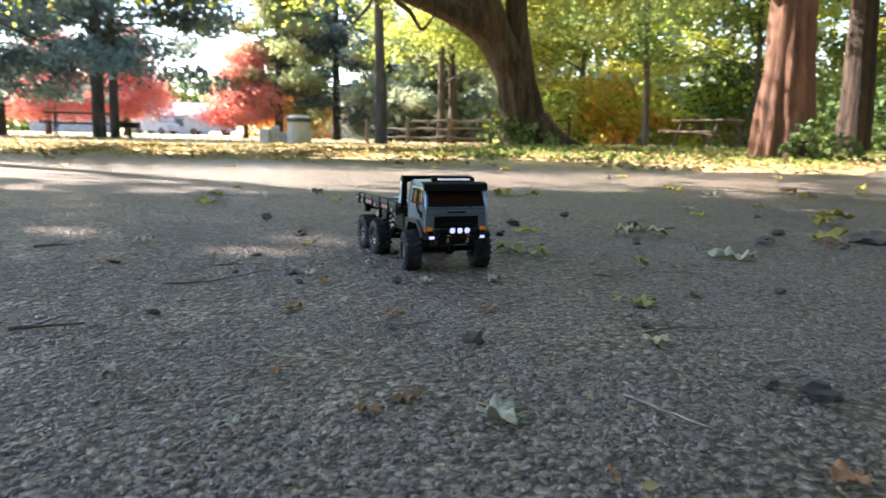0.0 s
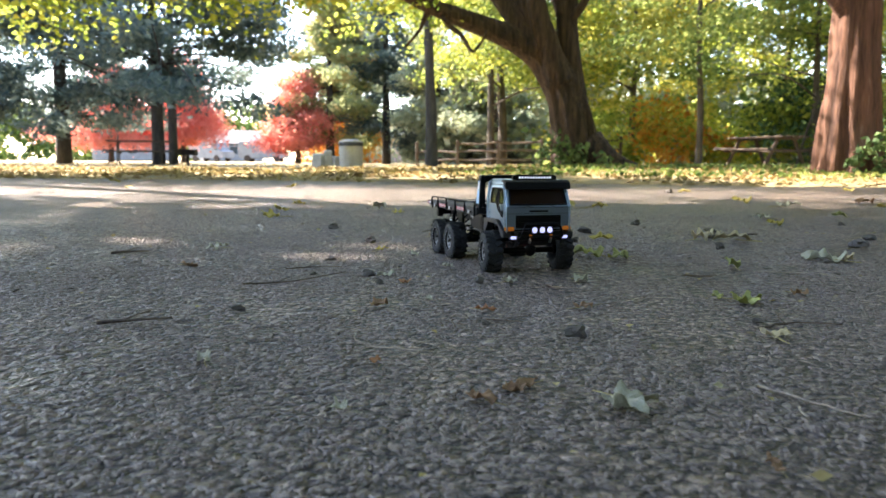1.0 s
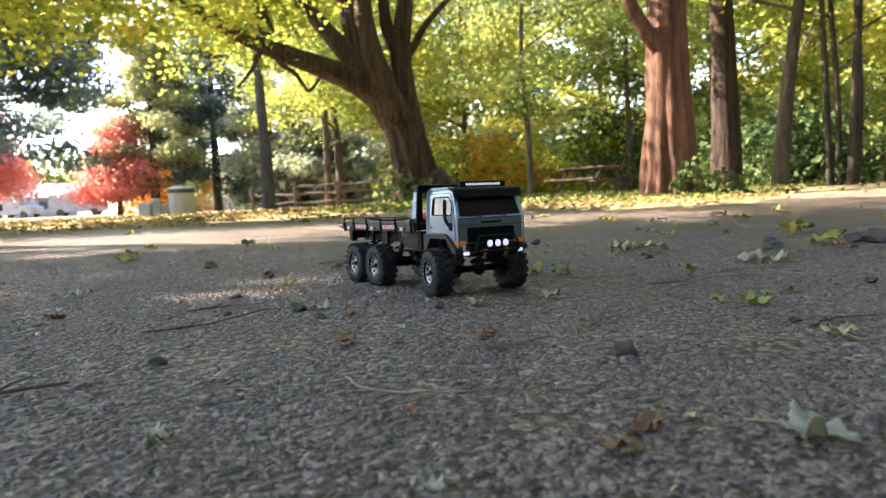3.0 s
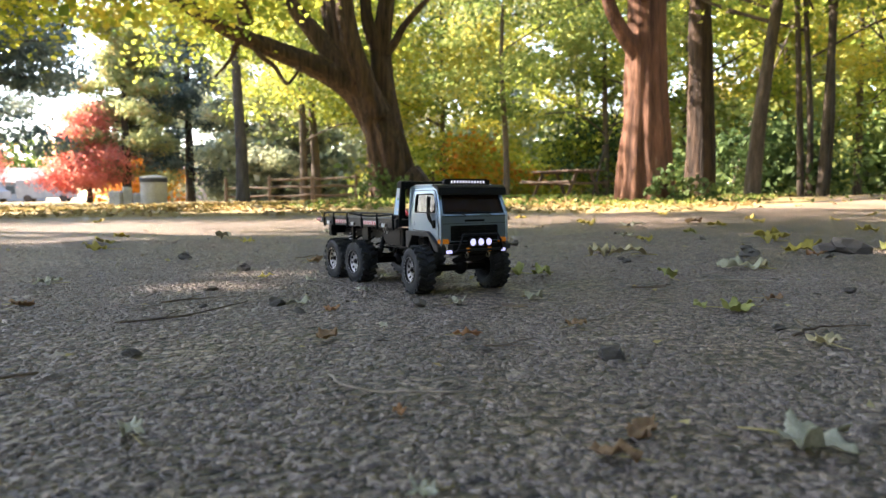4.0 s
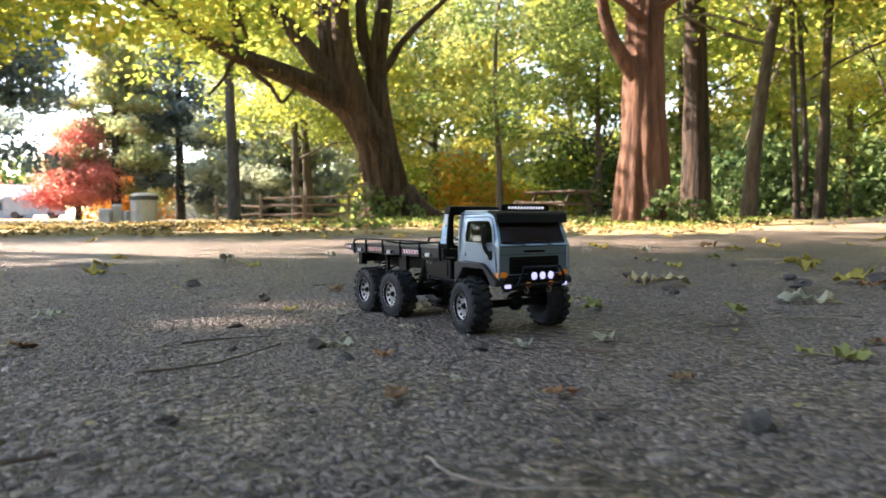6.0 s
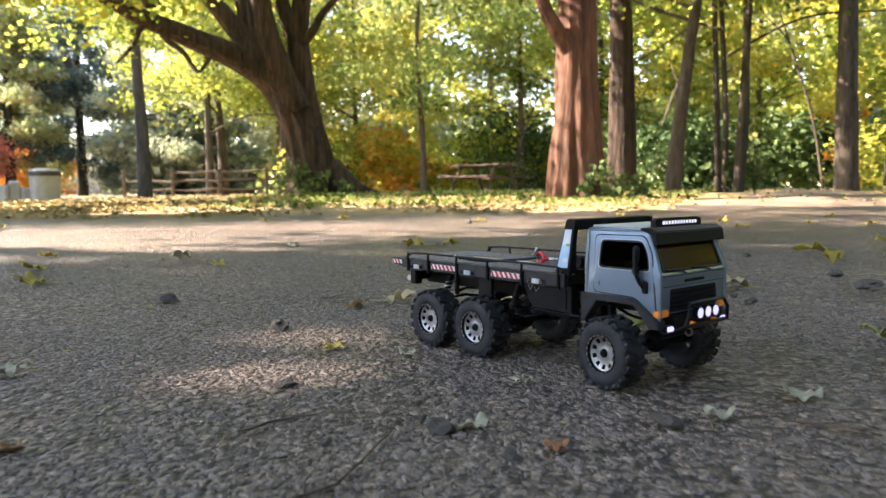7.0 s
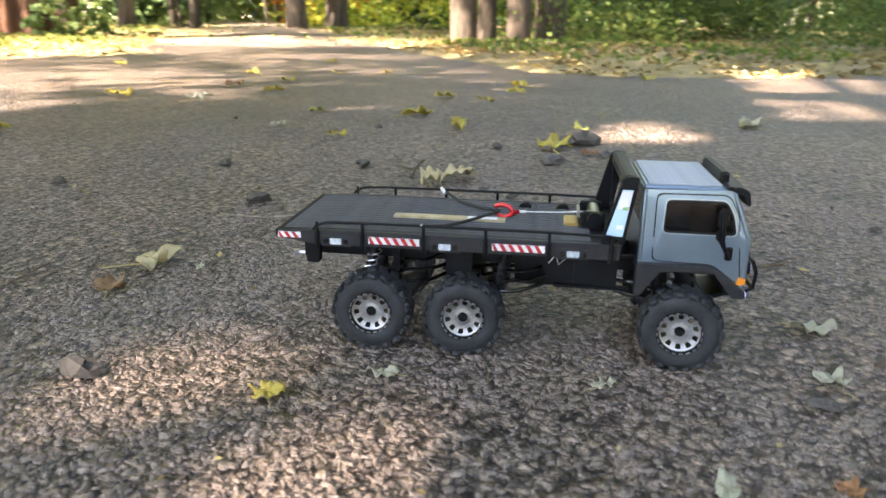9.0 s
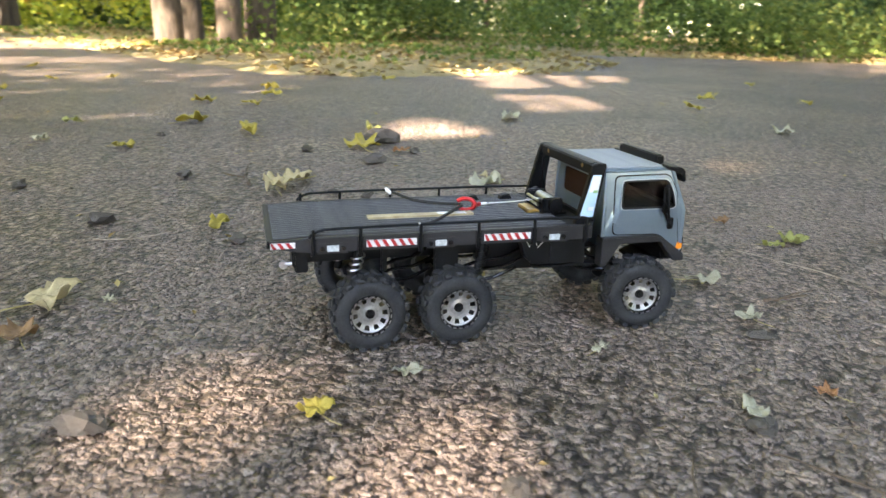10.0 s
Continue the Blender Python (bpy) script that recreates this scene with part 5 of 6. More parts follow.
PINKWALL = surface("pale_pink_siding", (0.3, 0.22, 0.2), (0.42, 0.32, 0.29), 1.5, 0.85, bump=0.1, fine=20)
WHITEWALL = surface("white_siding", (0.17, 0.175, 0.185), (0.26, 0.265, 0.275), 1.5, 0.8, bump=0.1, fine=20)
DARKPANE = plain("dark_window_pane", (0.04, 0.05, 0.06), 0.1)
CREAM = surface("cream_painted_drum", (0.27, 0.25, 0.215), (0.44, 0.415, 0.36), 3, 0.6, bump=0.15, fine=30, depth=0.004, stretch=(1, 1, 0.4))
LIDGREY = surface("grey_drum_lid", (0.02, 0.02, 0.02), (0.06, 0.058, 0.055), 5, 0.6, bump=0.1, fine=40)
IRON = surface("rusty_iron", (0.025, 0.02, 0.018), (0.08, 0.06, 0.05), 12, 0.7, metal=0.5, bump=0.2, fine=60)
CONCRETE = surface("pale_concrete", (0.32, 0.31, 0.29), (0.5, 0.48, 0.45), 4, 0.9, bump=0.2, fine=30)


def cuboid(bm, lo, hi, turn=None):
    m = Matrix.Translation([(a + b) / 2 for a, b in zip(lo, hi)]) @ Matrix.Diagonal([*(b - a for a, b in zip(lo, hi)), 1])
    r = bmesh.ops.create_cube(bm, size=1, matrix=(turn or Matrix.Identity(4)) @ m)
    bmesh.ops.bevel(bm, geom=list({e for v in r["verts"] for e in v.link_edges}), offset=min(b - a for a, b in zip(lo, hi)) * 0.12, segments=1, affect="EDGES")
    return bm


def pine(b, d, height, r, spread, label, seed, leaf=PINE, bare=0.12, stems=1, per=120, bark=BARK_DARK):
    rn = random.Random(seed)
    limbs, crown = [], []
    for s in range(stems):
        o = 0.55 * (s - (stems - 1) / 2)
        limbs.append(([(o, 0, -0.2), (o * 1.1, 0, height * 0.3), (o * 1.5, 0, height * 0.7), (o * 1.6, 0, height)], r * (1 if s == 0 else 0.7), 0.05))
        n = int(height * 3.6)
        for k in range(n):
            z = height * (bare + (1 - bare) * k / n)
            w = spread * (1 - (z / height - bare) * 0.75) * rn.uniform(0.55, 1.0)
            a = rn.uniform(0, 6.28)
            droop = rn.uniform(-0.35, 0.25)
            tip = (o * 1.4 + w * math.cos(a), w * math.sin(a), z + droop * w)
            limbs.append(([(o * 1.3, 0, z), ((tip[0] + o) / 2, tip[1] / 2, z + 0.15), tip], 0.05, 0.012))
            for q in (0.3, 0.5, 0.65, 0.8, 0.92, 1.0):
                e = a + rn.uniform(-0.25, 0.25)
                crown.append((o * 1.4 + q * w * math.cos(e), q * w * math.sin(e), z + droop * w * q + rn.uniform(-0.2, 0.3)))
    x, y, z = at_bearing(b, d)
    tree = thing("pine_tree" if leaf is PINE else "evergreen_tree", pose(x, y, z), label, "tree")
    put_mesh("trunk", *joined([tube(bend(p, 3), taper(a, c, len(bend(p, 3))), 7) for p, a, c in limbs]), bark, tree, smooth=True)
    new("crown", leaf_mesh("crown", clumps(crown, 0.62, int(per * 0.75), 0.6), 0.25, leaf, 0.1, 0.08, 0.24)).parent = tree
    return tree


def maple(b, d, height, spread, seed, leaf, label, low=0.24, trunk=0.2):
    rn = random.Random(seed)
    limbs = [([(0, 0, -0.2), (0.05, 0, height * 0.2), (0, 0, height * 0.6)], trunk, 0.06)]
    limbs += reach((0, 0, height * 0.22), [(spread * 0.6 * math.cos(a), spread * 0.6 * math.sin(a), height * rn.uniform(0.45, 0.8)) for a in (0.3, 1.4, 2.6, 3.9, 5.2)], 0.09, 0.02, 0.1, seed)
    crown = np.concatenate([blob_points((spread * (0.12 if k % 2 else -0.1), 0, height * (low + 0.08 + 0.21 * k)), (spread * (1.05 - 0.26 * k), spread * (1.05 - 0.26 * k), height * 0.15), 62 - 14 * k, 0.1) for k in range(4)])
    x, y, z = at_bearing(b, d)
    return grow("maple_tree", pose(x, y, z), label, BARK_GREY, limbs, crown, leaf, 0.13, 170, 0.8, 8)


maple(-34.1, 42, 4.6, 2.5, 1, RED, "bright red autumn maple on the meadow")
maple(-29.2, 44, 5.2, 2.5, 2, RED, "bright red autumn maple behind the pines")
maple(-20.9, 40, 4.1, 1.8, 3, RED, "bright red autumn maple beside an evergreen")
maple(-17.2, 50, 3.6, 2.4, 4, ORANGE, "low orange autumn tree on the meadow")
pine(-30.4, 27, 12, 0.24, 5.4, "dark twin-trunked pine on the meadow", 5, stems=2, bare=0.22, per=110)
pine(-37.1, 30, 12, 0.3, 4.6, "dark pine on the meadow", 6, bare=0.12, per=120)
pine(-43.2, 29, 12, 0.28, 4.6, "tall dark pine at the meadow's edge", 11, bare=0.1, per=120)
pine(-18.4, 40, 9.5, 0.26, 3.6, "olive green pine with browning boughs behind a red maple", 7, OLIVE, bare=0.14, per=200)
pine(-14.1, 42, 12, 0.28, 4.0, "blue-green pine across the meadow", 8, per=170)
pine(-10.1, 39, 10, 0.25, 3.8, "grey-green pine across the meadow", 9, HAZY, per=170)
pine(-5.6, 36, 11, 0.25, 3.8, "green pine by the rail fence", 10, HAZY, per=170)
woodland_tree(pose(*at_bearing(-10.4, 21)), 10, 0.17, BARK_DARK, OAKLEAF, label="slim tree with yellow-green leaves by the fence", seed=90, bare=0.42, spread=2.8, clump=40, per=70, group="")
woodland_tree(pose(*at_bearing(-4.9, 26)), 10, 0.16, BARK_GREY, GREEN, label="leafy green tree behind the rail fence", seed=91, bare=0.14, spread=3.2, clump=70, per=80, group="")
woodland_tree(pose(*at_bearing(-0.4, 24)), 11, 0.16, BARK_GREY, OAKLEAF, label="yellow-green tree behind the rail fence", seed=92, bare=0.14, spread=3.2, clump=70, per=80, group="")
thicket(-80, -6, 115, 140, 220, 7.5, WEEDS, "far_tree_line", "pale line of far trees beyond the meadow", 1.0, 80, 3.6)
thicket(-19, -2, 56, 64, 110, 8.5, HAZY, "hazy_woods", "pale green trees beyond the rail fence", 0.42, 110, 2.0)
thicket(-21, -14, 62, 72, 12, 2.0, ORANGE, "far_orange_shrubs", "orange shrubs far across the meadow", 0.5, 80, 1.6)


def house(b, d, w, deep, h, wall, label, turn=0):
    x, y, z = at_bearing(b, d)
    hs = thing("house", pose(x, y, z, 0, 0, turn - b), label, "house")
    part("wall", cuboid(bmesh.new(), (-w / 2, 0, -0.2), (w / 2, deep, h)), wall, hs)
    bm = bmesh.new()
    v = [bm.verts.new(p) for p in ((-w / 2 - 0.4, -0.4, h), (w / 2 + 0.4, -0.4, h), (w / 2 + 0.4, deep + 0.4, h), (-w / 2 - 0.4, deep + 0.4, h), (-w / 2 - 0.4, deep / 2, h + deep * 0.32), (w / 2 + 0.4, deep / 2, h + deep * 0.32))]
    for f in ((0, 1, 5, 4), (2, 3, 4, 5), (1, 2, 5), (3, 0, 4), (3, 2, 1, 0)):
        bm.faces.new([v[i] for i in f])
    part("roof", bm, HAZYROOF, hs)
    n = max(2, int(w / 2.6))
    for k in range(n):
        cx = -w / 2 + w * (k + 0.5) / n
        fr = part("window", cuboid(bmesh.new(), (cx - 0.6, -0.06, 0.9), (cx + 0.6, 0.02, 2.1)), WHITEWALL, hs)
        part("pane", cuboid(bmesh.new(), (cx - 0.5, -0.09, 1.0), (cx + 0.5, -0.05, 2.0)), DARKPANE, fr)
    return hs


house(-12.2, 82, 9, 6, 2.6, PINKWALL, "low pale pink house beyond the meadow", 12)
house(-6.8, 88, 8, 6, 2.6, PINKWALL, "low pale house behind the fence", -8)
house(-25.6, 105, 8, 6, 2.4, WHITEWALL, "small white house far off", 10)
house(-32.6, 110, 10, 6, 2.6, WHITEWALL, "white house far beyond the meadow", 0)


def parked_van(b, d, turn):
    x, y, z = at_bearing(b, d)
    van = thing("parked_van", pose(x, y, z, 0, 0, turn), "white van parked far beyond the meadow", "van", "far parked vans")
    bm = prism([(-2.4, 0.35), (-2.4, 2.0), (1.2, 2.0), (1.7, 1.25), (2.4, 1.05), (2.4, 0.35)], -0.9, 0.9, 0.05)
    part("body", bm, WHITEWALL, van)
    part("windscreen", prism([(1.15, 1.25), (1.1, 1.85), (1.25, 1.85), (1.6, 1.25)], -0.92, 0.92, 0), DARKPANE, van)
    for wx in (-1.5, 1.5):
        for wy in (-0.85, 0.85):
            bm = bmesh.new()
            disc(bm, (wx, wy, 0.34), 0.34, 0.22, "y", 14)
            part("wheel", bm, IRON, van)
    return van


parked_van(-23.4, 78, 10)
parked_van(-27.2, 84, -15)


def litter_bin():
    x, y, z = at_bearing(-16.7, 19.5)
    can = thing("litter_bin", pose(x, y, z), "cream drum litter bin with grey domed lid on the verge", "litter bin")
    body = lathe([(0.001, 0.0), (0.295, 0.0), (0.305, 0.02), (0.315, 0.28), (0.322, 0.3), (0.315, 0.32), (0.318, 0.56), (0.30, 0.565), (0.001, 0.565)], 28)
    bmesh.ops.transform(body, matrix=Matrix.Rotation(math.pi / 2, 4, "X"), verts=body.verts[:])
    part("drum", body, CREAM, can, smooth=False)
    lid = lathe([(0.33, 0.56), (0.335, 0.575), (0.33, 0.66), (0.32, 0.67), (0.001, 0.7)], 28)
    bmesh.ops.transform(lid, matrix=Matrix.Rotation(math.pi / 2, 4, "X"), verts=lid.verts[:])
    part("lid", lid, LIDGREY, can, "dark grey lid band")
    top = lathe([(0.325, 0.668), (0.3, 0.705), (0.16, 0.735), (0.001, 0.742)], 28)
    bmesh.ops.transform(top, matrix=Matrix.Rotation(math.pi / 2, 4, "X"), verts=top.verts[:])
    part("dome", top, CREAM, can)


litter_bin()


def picnic_table(m, label, broken=False):
    t = thing("picnic_table", m, label, "picnic table")
    L = 0.92
    for k in range(5):
        y = -0.36 + 0.18 * k
        part("plank", cuboid(bmesh.new(), (-L, y - 0.075, 0.71), (L, y + 0.075, 0.75)), GREYWOOD, t)
    for s in (-1, 1):
        if broken and s < 0:
            part("bench_plank", cuboid(bmesh.new(), (-L, s * 0.74 - 0.1, 0.40), (L, s * 0.74 + 0.02, 0.44), Matrix.Rotation(0.06, 4, "Y")), GREYWOOD, t, "loose tilted bench plank")
        for k in (0, 1):
            part("bench_plank", cuboid(bmesh.new(), (-L, s * 0.74 - 0.13 + 0.14 * k, 0.41), (L, s * 0.74 - 0.005 + 0.14 * k, 0.45)), GREYWOOD, t)
    for x in (-0.62, 0.62):
        for s in (-1, 1):
            a = math.atan2(0.42, 0.74)
            part("leg", cuboid(bmesh.new(), (x - 0.02, -0.05, 0.0), (x + 0.02, 0.05, 0.84), Matrix.Translation((0, s * 0.66, -0.02)) @ Matrix.Rotation(s * a, 4, "X")), GREYWOOD, t)
        part("bearer", cuboid(bmesh.new(), (x + 0.02, -0.8, 0.36), (x + 0.06, 0.8, 0.41)), GREYWOOD, t)
        part("cleat", cuboid(bmesh.new(), (x + 0.02, -0.4, 0.66), (x + 0.06, 0.4, 0.71)), GREYWOOD, t)
    return t


x, y, z = at_bearing(14.6, 20.0)
picnic_table(pose(x, y, z - 0.02, 0, 0, -58), "weathered brown wooden picnic table under the trees", True)
x, y, z = at_bearing(-32.2, 24)
picnic_table(pose(x, y, z, 0, 0, 30), "dark wooden picnic table far on the meadow")

x, y, z = at_bearing(-28.9, 24)
grill = thing("park_grill", pose(x, y, z, 0, 0, 15), "black iron park grill on a post", "grill")
part("post", cuboid(bmesh.new(), (-0.035, -0.035, -0.1), (0.035, 0.035, 0.32)), IRON, grill)
part("fire_box", boxes(((-0.26, -0.2, 0.32), (0.26, 0.2, 0.36)), ((-0.26, -0.2, 0.34), (-0.24, 0.2, 0.5)), ((0.24, -0.2, 0.34), (0.26, 0.2, 0.5)), ((-0.26, 0.18, 0.34), (0.26, 0.2, 0.5)), bevel=0.003), IRON, grill)
part("grate", boxes(*[((-0.24, -0.18 + 0.06 * k, 0.47), (0.24, -0.165 + 0.06 * k, 0.485)) for k in range(6)], bevel=0), IRON, grill)
for i, (b, h, w) in enumerate(((-19.2, 0.36, 0.3), (-18.5, 0.46, 0.22), (-17.8, 0.3, 0.26))):
    x, y, z = at_bearing(b, 20)
    block_ob = thing("concrete_block", pose(x, y, z, 0, 0, 20 * i), "grey concrete block on the grass", "block", "blocks beside the bin")
    part("block", cuboid(bmesh.new(), (-w / 2, -w / 2, -0.05), (w / 2, w / 2, h)), CONCRETE, block_ob)


def rail_fence():
    f = thing("rail_fence", pose(0, 0, 0), "weathered split-rail fence along the wood", "fence")
    posts = [at_bearing(b, d) for b, d in ((-11.6, 27.0), (-8.4, 26.0), (-5.2, 25.2), (-1.8, 24.6), (1.4, 24.2), (4.2, 24.2))]
    for i, (x, y, z) in enumerate(posts):
        part("post", cuboid(bmesh.new(), (x - 0.05, y - 0.05, z - 0.2), (x + 0.05, y + 0.05, z + 0.86 + 0.05 * (i % 2))), GREYWOOD, f)
        if i:
            px, py, pz = posts[i - 1]
            for h, dip in ((0.22, 0.03), (0.5, -0.03), (0.78, 0.02)):
                if i == 1 and h > 0.6:
                    continue
                mid = ((x + px) / 2, (y + py) / 2, (z + pz) / 2 + h - dip)
                v, fc = tube(bend([(px, py, pz + h), mid, (x, y, z + h + dip)], 3), [0.036] * 7, 7, 0.25, i + h)
                put_mesh("rail", v, fc, GREYWOOD, f)
    return f


rail_fence()


# ---- small things on the asphalt ----
def leaf_look(name, a, b, rough=0.6):
    m = surface(name, a, b, 40, rough, bump=0.35, fine=260, depth=0.0015)
    nt, ln = m.node_tree.nodes, m.node_tree.links
    tr, mx = nt.new("ShaderNodeBsdfTranslucent"), nt.new("ShaderNodeMixShader")
    tr.inputs["Color"].default_value = (*b, 1)
    mx.inputs["Fac"].default_value = 0.25
    ln.new(nt["Principled BSDF"].outputs[0], mx.inputs[1])
    ln.new(tr.outputs[0], mx.inputs[2])
    ln.new(mx.outputs[0], nt["Material Output"].inputs["Surface"])
    return m


LEAF_LOOKS = {"yellow": leaf_look("yellow_fallen_leaf", (0.27, 0.21, 0.035), (0.6, 0.49, 0.1)),
              "pale": leaf_look("pale_fallen_leaf", (0.3, 0.3, 0.2), (0.56, 0.54, 0.42)),
              "brown": leaf_look("brown_fallen_leaf", (0.17, 0.09, 0.045), (0.34, 0.2, 0.1)),
              "green": leaf_look("green_fallen_leaf", (0.22, 0.25, 0.06), (0.43, 0.43, 0.15)),
              "tan": leaf_look("tan_fallen_leaf", (0.42, 0.34, 0.19), (0.6, 0.51, 0.31)),
              "orange": leaf_look("orange_fallen_leaf", (0.3, 0.13, 0.06), (0.48, 0.24, 0.11))}
WORDS = {"yellow": "curled yellow autumn leaf on the asphalt", "pale": "pale upturned leaf on the asphalt", "brown": "dry brown curled leaf on the asphalt",
         "green": "yellowish green leaf lying on the asphalt", "tan": "dry tan leaf on the asphalt", "orange": "rusty orange leaf on the asphalt"}
STALK = surface("leaf_stalk", (0.25, 0.2, 0.08), (0.42, 0.35, 0.15), 60, 0.7, bump=0)


def leaf_thing(kind, shape, seed):
    """A fallen leaf one unit long, curled, with a stalk."""
    rn = random.Random(seed)
    ob = thing("fallen_leaf", pose(0, 0, 0), WORDS[kind], "leaf", "fallen leaves on the asphalt")
    rings, n = 6, 60
    curl, twist, cup = rn.uniform(0.5, 1.5), rn.uniform(-0.9, 0.9), rn.uniform(0.15, 0.8)
    verts, faces = [], []
    for i in range(rings + 1):
        f = i / rings
        for k in range(n):
            a = 2 * math.pi * k / n
            if shape == 0:      # five-lobed
                e = a if a < math.pi else a - 2 * math.pi
                r = 0.23 + sum(h * math.exp(-((e - c) / 0.33) ** 2) for c, h in ((0, 0.33), (0.92, 0.27), (-0.92, 0.25), (1.85, 0.17), (-1.85, 0.19))) + 0.02 * math.cos(22 * e)
            elif shape == 1:    # long, wavy-lobed
                r = 0.5 * (0.36 / math.hypot(0.36 * math.cos(a), math.sin(a))) * (1 + 0.16 * math.cos(12 * a))
            else:               # plain oval
                r = 0.5 * (0.52 / math.hypot(0.52 * math.cos(a), math.sin(a))) * (1 + 0.04 * math.cos(14 * a))
            x, y = f * r * math.cos(a), f * r * math.sin(a)
            z = curl * (0.35 * y * y + 0.22 * x * x) + cup * 0.25 * abs(y) + twist * x * y * 0.7 + 0.05 * math.sin(9 * x + seed) * f + 0.035 * math.cos(12 * y + seed) * f + 0.22 * f * noise.noise((x * 5, y * 5, seed * 3.1)) + 0.05 * f * f * math.cos(5 * a + seed)
            verts.append((x, y, z + 0.03))
    for i in range(rings):
        for k in range(n):
            a, b = i * n + k, i * n + (k + 1) % n
            faces.append((a, b, b + n, a + n))
    low = min(v[2] for v in verts)
    verts = [(x, y, z - low + 0.01) for x, y, z in verts]
    blade = put_mesh("blade", verts, faces, LEAF_LOOKS[kind], ob, smooth=True)
    so = blade.modifiers.new("thickness", "SOLIDIFY")
    so.thickness, so.offset = 0.012, 1
    put_mesh("stalk", *tube(bend([(-0.1, 0, 0.06), (-0.45, 0.02, 0.05), (-0.8, 0.12 * twist, 0.03)], 3), [0.014] * 7, 5), STALK, ob)
    return ob


def off_truck(x, y, gap=0.012):
    q = TRUCK.inverted() @ Vector((x, y, 0))
    return abs(q.x) > 0.25 + gap or abs(q.y) > 0.09 + gap


LEAVES = {"pale": [(-0.21, -0.84, 32), (-0.03, -0.95, 21), (0.17, -0.25, 45), (1.12, 2.06, 102), (0.02, -0.19, 40), (0.67, 0.12, 86), (-0.64, 0.04, 48), (0.2, -0.9, 52), (-0.17, -0.26, 32), (-0.05, -0.47, 23), (-0.63, 1.48, 82), (-0.3, 1.92, 69), (-0.08, -0.13, 27), (0.05, -0.29, 36), (-0.18, 0.04, 29), (0.83, 1.3, 70), (-0.06, -0.09, 18), (1.81, 0.23, 108), (-0.1, 0.41, 24), (1.78, -0.65, 81)],
          "brown": [(0.08, -0.91, 30), (0.11, -0.87, 40), (0.5, -0.31, 32), (0.17, -0.49, 30), (0.29, -1.01, 22), (1.59, 2.43, 110), (-0.11, -0.53, 38), (-0.56, -0.23, 47), (-0.21, 0.43, 46)],
          "tan": [(0.39, -0.62, 40), (0.56, 0.48, 92), (0.72, 0.12, 44), (-0.13, 0.47, 73), (0.49, 0.49, 74)],
          "green": [(0.19, 0.1, 68), (0.25, 0.06, 65), (0.4, -0.4, 51), (1.32, 0.57, 81), (0.46, -0.03, 54), (1.15, 1.46, 64), (0.37, -0.37, 31)],
          "orange": [(0.47, -0.99, 34), (-0.04, -0.81, 18), (0.04, -0.53, 30), (-0.12, -0.33, 26), (1.0, 0.39, 48)],
          "yellow": [(-0.89, 0.96, 85), (0.99, 2.39, 110), (1.31, 1.16, 110), (-0.27, 0.09, 36), (-0.51, 1.28, 53), (1.16, 0.89, 110), (-1.08, 1.71, 74), (0.06, 4.34, 108), (2.19, 3.02, 110), (0.14, 1.76, 106), (1.86, 1.45, 106), (1.84, 1.23, 71), (1.02, 0.5, 109), (2.51, 1.46, 110), (0.23, 0.46, 56), (0.81, 1.05, 61), (2.95, -0.53, 110)]}
FARLEAVES = [(2.53, 2.69), (1.96, 2.49), (1.58, 2.16), (3.39, 1.16), (2.47, -0.44), (2.92, -0.96), (2.74, 2.51), (0.26, 1.78), (2.26, 1.35), (4.11, -0.9), (-0.99, 1.3), (-0.48, 4.33), (-1.93, 3.75), (-2.9, 3.2), (0.9, 3.7), (2.1, 4.2), (3.3, 3.5), (-3.8, 4.4), (4.4, 0.6), (3.6, -1.8)]
stock = {}
for kind, places in list(LEAVES.items()) + [("yellow", [(x, y, 68 + (i * 37) % 30) for i, (x, y) in enumerate(FARLEAVES)])]:
    for i, (x, y, mm) in enumerate(places):
        if not off_truck(x, y, mm / 2000):
            continue
        shape = (i * 2 + len(kind)) % 3 if kind != "yellow" else (0, 0, 1)[i % 3]
        key = kind, shape, i % 2
        m = pose(x, y, 0.002, 0, 0, (i * 77 + len(kind) * 31) % 360)
        s = mm / 1000
        if key not in stock:
            stock[key] = ob = leaf_thing(kind, shape, len(stock) + 3)
            ob.matrix_world = m @ Matrix.Diagonal((s, s, s, 1))
        else:
            ob = copy_thing(stock[key], m)
            ob.scale = (s, s, s)

